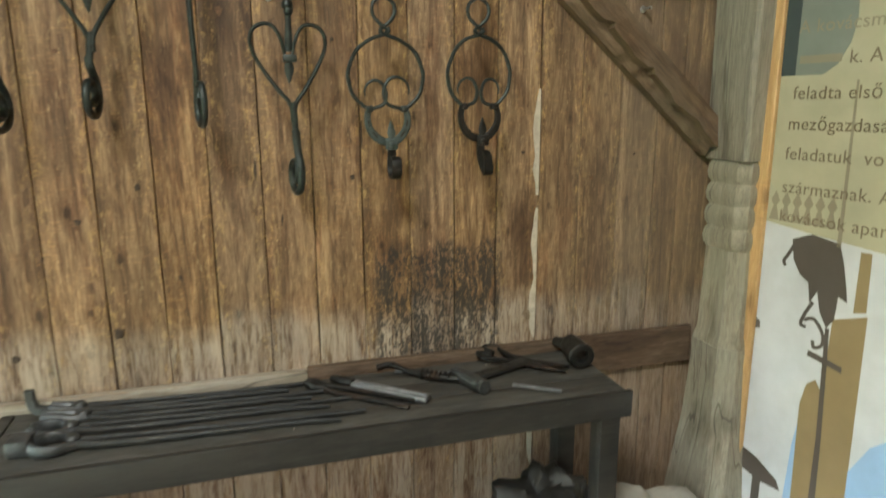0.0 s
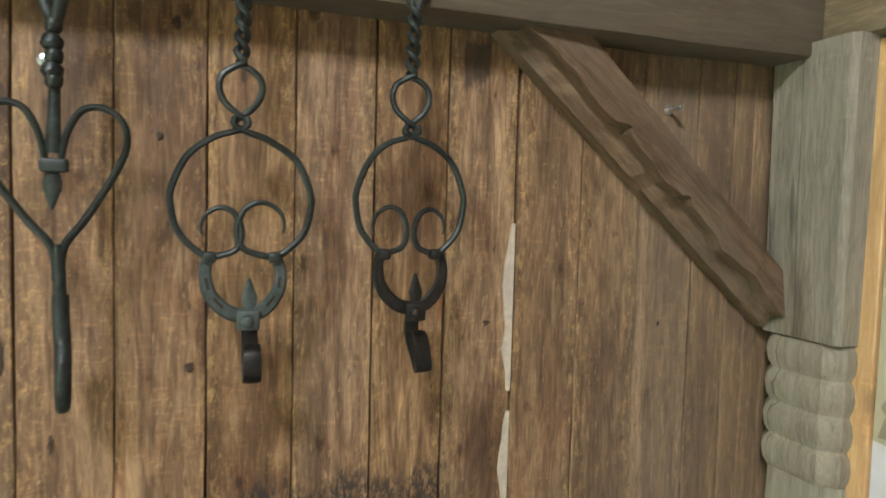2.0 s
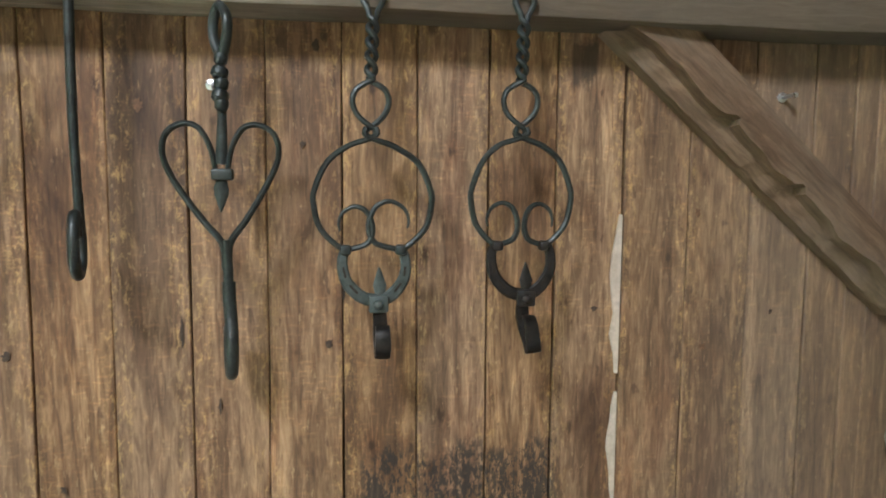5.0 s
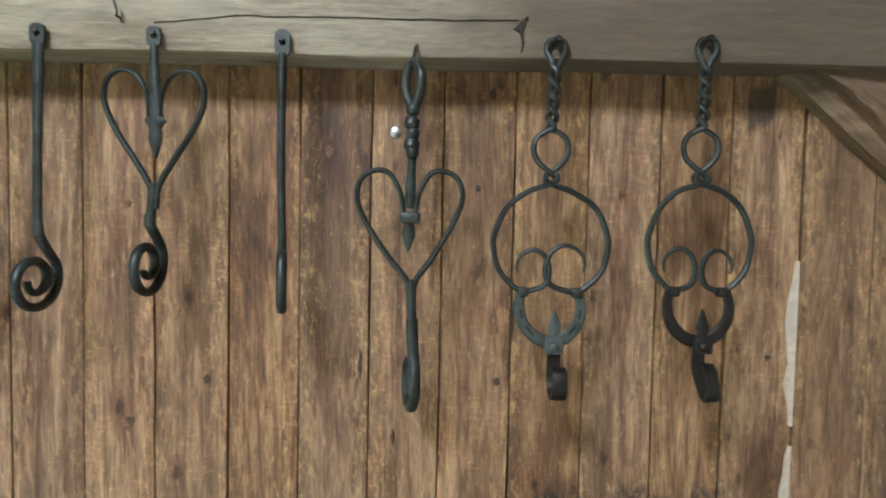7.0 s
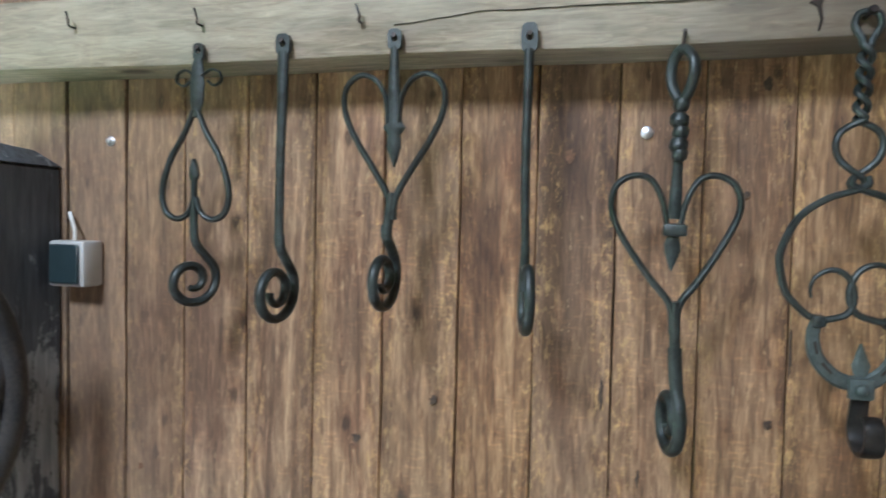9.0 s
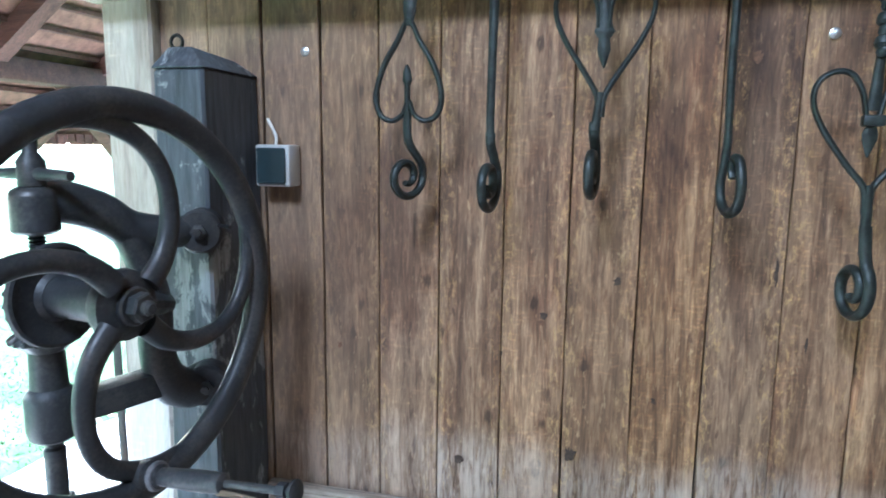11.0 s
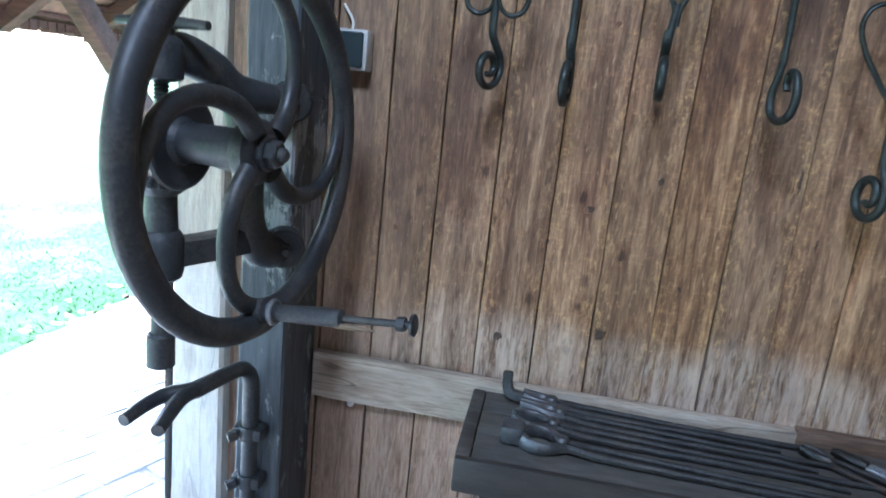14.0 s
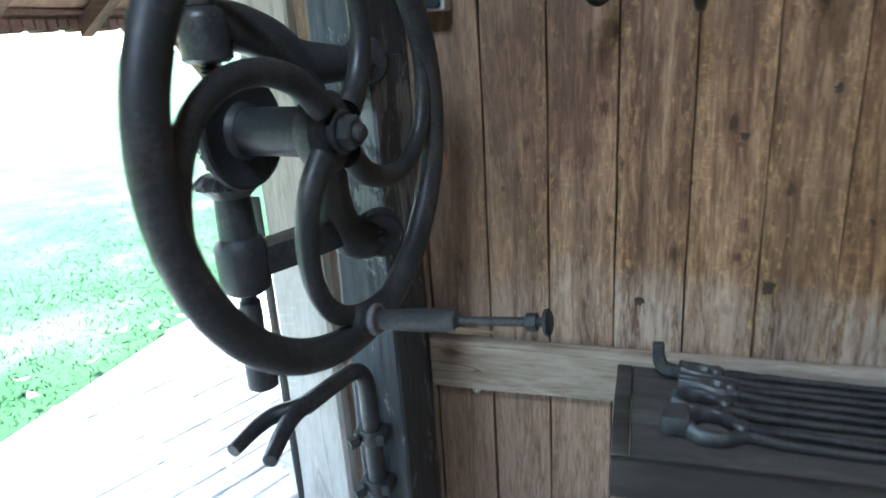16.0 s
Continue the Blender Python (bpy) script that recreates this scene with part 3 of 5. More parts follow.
plate = new("eave_beam", mesh_of("eave_beam", timber(-3.27, -3.13, -3.2, 7.5, 1.905, 2.02, 1, 0.008, 0.004, 4.0, 0.3), roof_wood))
tagged(plate, "dark brown eave beam carrying the roof edge", "beam", kind="structure")
for py in (4.86, -2.1):
    pst = new("eave_post", mesh_of("eave_post", timber(-3.27, -3.13, py - 0.07, py + 0.07, 0, 1.905, 2, 0.008, 0.004, py), roof_wood))
    tagged(pst, "dark brown post under the eave beam", "post", kind="structure")
br = new("eave_brace", mesh_of("eave_brace", prism([(3.42, 1.905), (3.60, 1.905), (4.79, 0.72), (4.79, 0.55)], "x", -3.25, -3.15, 0.006), roof_wood))
tagged(br, "dark brown diagonal brace of the eave", "brace", kind="structure")
# an orange marker stake far out on the meadow
stake = thing("marker_pole", "thin orange wooden pole on the meadow", "pole", at=pose(-7.6, 5.4, -0.06))
part("shaft", sweep([(0, 0, 0), (0, 0.05, 1.2), (0.0, 0.1, 2.3)], 0.02, 8), plain("orange_paint", (0.7, 0.2, 0.05), 0.6), stake)

# tie beam over the boards
tie = bmesh.new()
join(tie, timber(-1.50, 1.53, 1.718, 1.826, 1.935, 2.068, 0, 0.007, 0.004, 1.3))
tie_beam = new("tie_beam", mesh_of("tie_beam", tie, beam_wood))
tagged(tie_beam, "thick greyed timber beam with iron hooks and nails", "beam", kind="structure")
east_beam = new("east_beam", mesh_of("east_beam", timber(1.53, 1.70, -3.0, 1.826, 1.965, 2.09, 1, 0.008, 0.004, 7.0, 0.2), beam_wood_y))
tagged(east_beam, "greyed timber beam over the carved post", "beam", kind="structure")

# diagonal brace with a hewn lower edge
brace = thing("corner_brace", "rough-hewn brown timber brace between beam and post", "brace", kind="structure")
bm = bmesh.new()
rows = []
for k in range(73):
    f = k / 72
    w = Vector((f * 9.0, 2.0, 0.0))
    top = Vector((1.018 + (1.499 - 1.018) * f, 0, 1.934 + (1.500 - 1.934) * f))
    bot = Vector((0.842 + (1.489 - 0.842) * f, 0, 1.934 + (1.372 - 1.934) * f))
    cut = 0.19 + 0.07 * noise.noise(w * 1.6) + 0.10 * abs(math.sin(f * 13.0)) + (0.10 if 0.30 < f < 0.33 or 0.55 < f < 0.575 else 0.0)
    mid = bot.lerp(top, cut)
    dip = 0.008 * noise.noise(w * 2.0 + Vector((0, 0, 4)))
    rows.append([bm.verts.new(q) for q in ((top.x, 1.828, top.z), (top.x, 1.758, top.z), (mid.x, 1.738 + dip, mid.z), (mid.x - 0.002, 1.772 + 1.5 * dip, mid.z - 0.003), (bot.x + dip, 1.790 + 2 * dip, bot.z + dip), (bot.x, 1.828, bot.z))])
for r, q in zip(rows, rows[1:]):
    for s in range(6):
        bm.faces.new((r[s], r[(s + 1) % 6], q[(s + 1) % 6], q[s]))
bm.faces.new(rows[0][::-1]), bm.faces.new(rows[-1])
part("brace_timber", bm, brace_wood, brace)

# carved post at the east end
carved = thing("carved_post", "pale grey carved timber post with ridged collar", "post", kind="structure")


def square_loft(levels, cx, cy):
    """A square body with cut corners from levels of (z, half width, corner cut)."""
    bm = bmesh.new()
    rings = []
    for z, h, c in levels:
        pts = [(h - c, -h), (h, -h + c), (h, h - c), (h - c, h), (-h + c, h), (-h, h - c), (-h, -h + c), (-h + c, -h)]
        rings.append([bm.verts.new((cx + x, cy + y, z)) for x, y in pts])
    for a, b in zip(rings, rings[1:]):
        for s in range(8):
            bm.faces.new((a[s], a[(s + 1) % 8], b[(s + 1) % 8], b[s]))
    bm.faces.new(rings[0][::-1])
    bm.faces.new(rings[-1])
    return bm


PX, PY = 1.602, 1.722
part("upper_shaft", rough_up(cut_long(square_loft([(1.362, 0.098, 0.012), (1.965, 0.102, 0.012)], PX, PY), 2, 0.1), 0.002, 6, 1.0), post_wood, carved)
levels = []
for k in range(4):
    z = 1.072 + k * 0.0722
    for f, h in ((0.0, 0.0905), (0.2, 0.097), (0.5, 0.1), (0.8, 0.097), (0.98, 0.0905)):
        levels.append((z + f * 0.0722, h, 0.03))
part("ridged_collar", square_loft(levels, PX, PY), post_wood, carved, "ridged carved collar")
part("lower_shaft", rough_up(square_loft([(0.745, 0.108, 0.045), (0.76, 0.108, 0.045), (0.79, 0.100, 0.042), (1.072, 0.094, 0.04)], PX, PY), 0.002, 6, 3.0), post_wood, carved)
part("foot", rough_up(square_loft([(0.0, 0.155, 0.04), (0.16, 0.148, 0.04), (0.45, 0.122, 0.045), (0.70, 0.110, 0.045), (0.745, 0.112, 0.045)], PX, PY), 0.003, 6, 3.4), post_wood, carved)

# rail along the wall
rail = new("wall_rail", mesh_of("wall_rail", timber(-1.062, 0.166, 1.797, 1.827, 0.642, 0.772, 0, 0.004, 0.003, 9.0), rail_wood))
tagged(rail, "weathered pale horizontal rail nailed across the boards", "rail", kind="structure")

rail2 = new("wall_rail", mesh_of("wall_rail", timber(0.168, 1.497, 1.801, 1.827, 0.648, 0.778, 0, 0.004, 0.003, 19.0), dark_rail_wood))
tagged(rail2, "smoke-darkened horizontal rail across the boards", "rail", kind="structure")

# pale corner post, dark post behind the drill
pale = thing("pale_post", "pale weathered timber post at the open side", "post", kind="structure")
part("upper_shaft", rough_up(cut_long(square_loft([(1.0, 0.066, 0.006), (2.4, 0.068, 0.006)], -1.402, 1.868), 2, 0.1), 0.003, 6, 8.0), pale_wood, pale)
part("foot_block", rough_up(square_loft([(0.0, 0.085, 0.01), (0.3, 0.078, 0.01), (0.97, 0.074, 0.01), (1.0, 0.066, 0.01)], -1.394, 1.862), 0.002, 6, 5.0), foot_wood, pale, "pale foot block of the post")
strap = thing("iron_strap", "thin dark flat iron strap beside the pale post", "strap")
part("bar", sweep(spline([(-1.482, 1.795, 0.0), (-1.479, 1.79, 0.35), (-1.484, 1.797, 0.7), (-1.478, 1.79, 1.12)]), (0.012, 0.004), 8, ref=(0, 1, 0), square=True), black_iron, strap)

drill_post = thing("drill_post", "dark painted timber post with flaking paint", "post", kind="structure")
bm = box(-1.192, -1.072, 1.618, 1.826, 0.0, 1.755, 0.006)
cut_long(bm, 2, 0.07)
rough_up(bm, 0.003, 7, 2.0)
part("shaft", bm, dark_paint, drill_post)
capb = bmesh.new()
bot = [capb.verts.new(p) for p in ((-1.195, 1.615, 1.755), (-1.069, 1.615, 1.755), (-1.069, 1.829, 1.755), (-1.195, 1.829, 1.755))]
top = [capb.verts.new(p) for p in ((-1.172, 1.645, 1.80), (-1.115, 1.645, 1.80), (-1.115, 1.80, 1.79), (-1.172, 1.80, 1.79))]
capb.faces.new(bot[::-1]), capb.faces.new(top)
for s in range(4):
    capb.faces.new((bot[s], bot[(s + 1) % 4], top[(s + 1) % 4], top[s]))
bmesh.ops.bevel(capb, geom=capb.edges[:], offset=0.003, segments=1, affect="EDGES")
part("cap", capb, dark_paint, drill_post)
part("eye_bolt", sweep([(-1.16 + 0.014 * math.cos(q / 12 * 6.28), 1.66, 1.812 + 0.014 * math.sin(q / 12 * 6.28)) for q in range(12)], 0.004, 6, closed=True), black_iron, drill_post)

# ---- switch box and screws ----
switch = thing("switch_box", "grey surface-mounted light switch with a dark rocker", "switch", at=pose(-1.010, WALL_Y, 1.556))
grey_plastic = plain("grey_plastic", (0.42, 0.43, 0.42), 0.45, vary=0.06)
dark_plastic = plain("dark_plastic", (0.02, 0.035, 0.04), 0.35, vary=0.1)
part("housing", box(-0.043, 0.043, -0.058, -0.003, -0.047, 0.047, 0.006, segments=2), grey_plastic, switch)
part("rocker", box(-0.037, 0.034, -0.064, -0.059, -0.040, 0.040, 0.003), dark_plastic, switch)
part("cable", sweep(spline([(-0.005, -0.03, 0.046), (-0.004, -0.03, 0.065), (-0.02, -0.02, 0.088), (-0.034, -0.012, 0.105)]), 0.0035, 6), plain("white_cable", (0.7, 0.7, 0.66), 0.5), switch)


def screw(x, z, y=WALL_Y, out_len=0.006):
    s = thing("screw", "bright zinc screw with a washer in the board wall", "screw", "screws in the wall", at=pose(x, y, z))
    m = aim((0, 0, 0), (0, -1, 0))
    part("washer", lathe([(0.010, 0.0), (0.0105, 0.002), (0.009, 0.003)], m, 16), bright_steel, s)
    part("head", lathe([(0.004, 0.0), (0.004, out_len), (0.0055, out_len), (0.0055, out_len + 0.003), (0.002, out_len + 0.004)], m, 10), bright_steel, s)


screw(-0.952, 1.811)
screw(0.117, 1.817)
screw(-0.959, 0.623)
screw(1.245, 1.826, out_len=0.04)
screw(1.36, 0.66)

# ---- bench ----
bench = thing("work_bench", "long black oil-stained wooden bench under the hooks", "bench")
planks = [(1.466, 1.575), (1.577, 1.685), (1.687, 1.793)]
for k, (a, b) in enumerate(planks):
    part("top_plank", timber(-0.588, 1.028, a, b, 0.712, 0.745, 0, 0.004, 0.002, k * 3.0), dusty_wood, bench)
part("end_batten", timber(-0.622, -0.590, 1.466, 1.793, 0.712, 0.7465, 1, 0.004, 0.0015, 4.0), dusty_wood, bench)
part("apron", timber(-0.620, 1.040, 1.446, 1.464, 0.668, 0.747, 0, 0.004, 0.002, 11.0), black_wood, bench)
part("end_apron", timber(-0.622, -0.604, 1.466, 1.78, 0.66, 0.710, 1, 0.003, 0.002, 12.0), black_wood, bench)
for lx, ly in ((-0.56, 1.466), (0.955, 1.466), (-0.56, 1.725), (0.955, 1.725)):
    part("leg", timber(lx, lx + 0.062, ly, ly + 0.062, 0.0, 0.711, 2, 0.005, 0.002, lx), black_wood, bench)


# ---- hooks ----
HY = 1.707


def hang(name, label, x, z):
    return thing(name, label, "wall hook", "wrought-iron hooks on the beam", at=pose(x, HY, z))


def flat(pts, size, th=0.005, per=6, **k):
    """A bar bent in the plane of the wall: (x, z) points, half width in plane, half thickness across."""
    return sweep(spline([(x, 0, z) for x, z in pts], per), [(s, th) for s in size] if isinstance(size, list) else (size, th), 10, ref=(0, 1, 0), **k)


def tang(w=0.011, h=0.034, hole=0.005):
    """A flattened end with a nail hole, its top at z 0.016."""
    bm = bmesh.new()
    n = 16
    rows = []
    for y in (-0.004, 0.004):
        o = [bm.verts.new((w * max(-1, min(1, 1.25 * math.cos(2 * math.pi * s / n))), y, -0.002 + (h / 2) * max(-1, min(1, 1.15 * math.sin(2 * math.pi * s / n))))) for s in range(n)]
        i = [bm.verts.new((hole * math.cos(2 * math.pi * s / n), y, hole * 1.4 * math.sin(2 * math.pi * s / n))) for s in range(n)]
        rows.append((o, i))
    for s in range(n):
        t = (s + 1) % n
        (o0, i0), (o1, i1) = rows
        bm.faces.new((o0[s], o0[t], i0[t], i0[s]))
        bm.faces.new((o1[s], i1[s], i1[t], o1[t]))
        bm.faces.new((o0[s], o1[s], o1[t], o0[t]))
        bm.faces.new((i0[s], i0[t], i1[t], i1[s]))
    return bm


def spiral(start, d, sx, sz, turns, r=0.006, wide=0.006, stem=None):
    """A curl that leaves the stem, swings against d, under and up along d and winds in; d: the way it opens, in plan (x, y)."""
    d = Vector((d[0], d[1])).normalized()
    pts = list(stem or [])
    n = int(16 * turns)
    for k in range(n + 1):
        q = math.pi * 0.30 - 2 * math.pi * turns * k / n
        f = 1 - 0.74 * k / n
        u, w = -sx * math.cos(q) * f, sz * math.sin(q) * f
        pts.append((start[0] + d.x * u, start[1] + d.y * u, start[2] - sz + w))
    curve = spline(pts, 3)
    return sweep(curve, [(r * 0.9, wide * 1.1), (r, wide), (r * 1.05, wide), (r, wide), (r * 0.7, wide * 0.8)], 10, ref=(-d.y, d.x, 0))


def nail(parent, x=0.0, z=0.002):
    part("nail", lathe([(0.003, -0.012), (0.003, 0.008), (0.005, 0.009), (0.004, 0.012)], aim((x, 0, z), (0.1, -1, 0.1)), 8), black_iron, parent)


# a pear-shaped loop with a barb and a curled foot
h = hang("pear_loop_hook", "wrought-iron hook with pear-shaped loop and curled foot", -0.662, 1.954)
part("tang", tang(0.010, 0.03), hook_iron, h)
nail(h)
part("neck", flat([(0.0, -0.012), (-0.003, -0.03), (-0.003, -0.06), (-0.004, -0.09), (-0.005, -0.118)], [0.007, 0.012, 0.015, 0.014, 0.006], 0.005), hook_iron, h)
for s in (-1, 1):
    part("small_scroll", flat([(-0.003 + s * 0.008, -0.045), (s * 0.025, -0.034), (s * 0.042, -0.04), (s * 0.044, -0.055), (s * 0.03, -0.062), (s * 0.018, -0.054)], 0.0022, 0.0045), hook_iron, h)
    part("loop_side", flat([(-0.006 + s * 0.004, -0.105), (s * 0.022 - 0.006, -0.145), (s * 0.052 - 0.006, -0.195), (s * 0.068 - 0.006, -0.25), (s * 0.060 - 0.006, -0.288), (s * 0.035 - 0.006, -0.301), (s * 0.012 - 0.006, -0.288), (-0.006 + s * 0.003, -0.262)], [0.005, 0.006, 0.006, 0.0055, 0.004], 0.006), hook_iron, h)
part("barb", flat([(-0.008, -0.302), (-0.008, -0.25), (-0.008, -0.232), (-0.008, -0.222), (-0.0085, -0.205), (-0.009, -0.192)], [0.006, 0.006, 0.006, 0.0105, 0.008, 0.001], 0.006), hook_iron, h)
part("curled_foot", spiral((-0.008 + 0.0, -0.005, -0.362), (-0.45, -0.9), 0.052, 0.050, 1.45, 0.0080, 0.009, [(-0.008, 0, -0.285), (-0.008, 0, -0.32), (-0.006, 0.004, -0.345)]), hook_iron, h)

# a plain flat bar with a tight spiral
h = hang("spiral_bar_hook", "flat wrought-iron bar hook ending in a spiral", -0.497, 1.960)
part("tang", tang(0.013, 0.036), hook_iron, h)
nail(h)
part("bar", flat([(0.0, -0.014), (-0.001, -0.1), (-0.003, -0.2), (-0.004, -0.29), (-0.003, -0.352)], [0.011, 0.0095, 0.0085, 0.0085, 0.008], 0.006), hook_iron, h)
part("spiral_foot", spiral((-0.003, -0.012, -0.372), (-0.12, -0.99), 0.062, 0.058, 1.65, 0.0078, 0.0095, [(-0.003, 0, -0.33), (-0.003, 0.003, -0.352)]), hook_iron, h)

# a heart with a leaf-shaped point
h = hang("heart_hook", "wrought-iron heart hook with leaf point and curled foot", -0.295, 1.960)
part("tang", tang(0.012, 0.034), hook_iron, h)
nail(h)
part("leaf", flat([(0.0, -0.014), (0.0, -0.06), (0.001, -0.105), (0.002, -0.135), (0.002, -0.147), (0.002, -0.16), (0.002, -0.18), (0.003, -0.212)], [0.007, 0.009, 0.012, 0.014, 0.020, 0.011, 0.013, 0.001], 0.005), hook_iron, h)
for s in (-1, 1):
    part("heart_side", flat([(s * 0.010, -0.140), (s * 0.014, -0.098), (s * 0.032, -0.068), (s * 0.060, -0.060), (s * 0.084, -0.080), (s * 0.086, -0.118), (s * 0.066, -0.165), (s * 0.032, -0.218), (s * 0.007, -0.262), (s * 0.003, -0.30)], [0.004, 0.0045, 0.005, 0.0055, 0.006], 0.006), hook_iron, h)
part("stem", flat([(0.0, -0.255), (-0.004, -0.29), (-0.008, -0.325)], [0.008, 0.0085, 0.0085], 0.008), hook_iron, h)
part("curled_foot", spiral((-0.010, -0.008, -0.342), (-0.1, -0.99), 0.058, 0.058, 1.55, 0.0078, 0.0095, [(-0.008, 0, -0.31), (-0.009, 0.002, -0.328)]), hook_iron, h)

# a long narrow bar
h = hang("long_bar_hook", "long narrow wrought-iron bar hook with upturned foot", -0.072, 1.953)
part("tang", tang(0.013, 0.046, 0.0055), hook_iron, h)
nail(h)
part("bar", flat([(0.0, -0.02), (-0.001, -0.12), (-0.001, -0.22), (0.001, -0.30), (0.002, -0.345)], [0.008, 0.0075, 0.0075, 0.007, 0.0065], 0.0075), hook_iron, h)
foot = [(0.0, -0.33), (-0.008, -0.375), (-0.018, -0.41), (-0.010, -0.445), (0.020, -0.462), (0.052, -0.448), (0.062, -0.41), (0.050, -0.372), (0.030, -0.365), (0.024, -0.385), (0.030, -0.40)]
part("upturned_foot", sweep(spline([(0.002 + 0.26 * u, -1.1 * u, z) for u, z in foot]), [(0.007, 0.0075), (0.0085, 0.0085), (0.009, 0.009), (0.008, 0.009), (0.005, 0.008)], 10, ref=(0.97, 0.23, 0)), hook_iron, h)

# the large heart with knotted neck
h = hang("large_heart_hook", "large wrought-iron heart hook with knotted neck", 0.156, 1.925)
part("hanger_nail", sweep([(0.004, 0.012, 0.03), (0.003, -0.004, 0.022), (0.0, -0.012, 0.0)], 0.003, 6), black_iron, h)
part("eye", sweep(spline([(0.002, -0.006, -0.080), (0.014, -0.026, -0.052), (0.014, -0.026, -0.022), (0.0, -0.006, -0.002), (-0.012, 0.008, -0.02), (-0.012, 0.008, -0.052)], 5, True), (0.0075, 0.0085), 10, closed=True, ref=(0.8, 0.6, 0)), hook_iron, h)
knot = bmesh.new()
for k, (z, r) in enumerate(((-0.085, 0.011), (-0.108, 0.0135), (-0.126, 0.0115), (-0.145, 0.0135), (-0.158, 0.011))):
    join(knot, lathe([(r * 0.6, -0.011), (r, -0.006), (r * 1.05, 0.0), (r, 0.006), (r * 0.6, 0.011)], pose(0.001 * (-1) ** k, -0.008, z, 18 * (-1) ** k, 12, 0), 12))
part("knot", knot, hook_iron, h)
part("blade", flat([(0.0, -0.16), (-0.001, -0.20), (-0.003, -0.255)], [0.007, 0.0085, 0.011], 0.006), hook_iron, h)
part("clip", box(-0.019, 0.016, -0.011, 0.009, -0.281, -0.262, 0.004, segments=2), hook_iron, h)
part("leaf_point", flat([(-0.003, -0.28), (-0.004, -0.293), (-0.004, -0.305), (-0.005, -0.333)], [0.008, 0.0125, 0.012, 0.0008], 0.004), hook_iron, h)
for s in (-1, 1):
    part("heart_side", flat([(s * 0.010 - 0.003, -0.262), (s * 0.018 - 0.003, -0.225), (s * 0.036 - 0.003, -0.195), (s * 0.062 - 0.003, -0.190), (s * 0.086 - 0.003, -0.206), (s * 0.092 - 0.003, -0.240), (s * 0.074 - 0.003, -0.285), (s * 0.036, -0.345), (s * 0.007 + 0.002, -0.385), (s * 0.003 + 0.003, -0.43)], [0.0045, 0.005, 0.005, 0.0055, 0.006], 0.0065), hook_iron, h)
part("stem", flat([(0.003, -0.38), (0.004, -0.43), (0.006, -0.50)], [0.0075, 0.0085, 0.0085], 0.008), hook_iron, h)
part("curled_foot", spiral((0.002, 0.022, -0.505), (-0.22, 0.975), 0.054, 0.060, 1.5, 0.009, 0.010, [(0.005, 0, -0.45), (0.006, -0.004, -0.48)]), hook_iron, h)


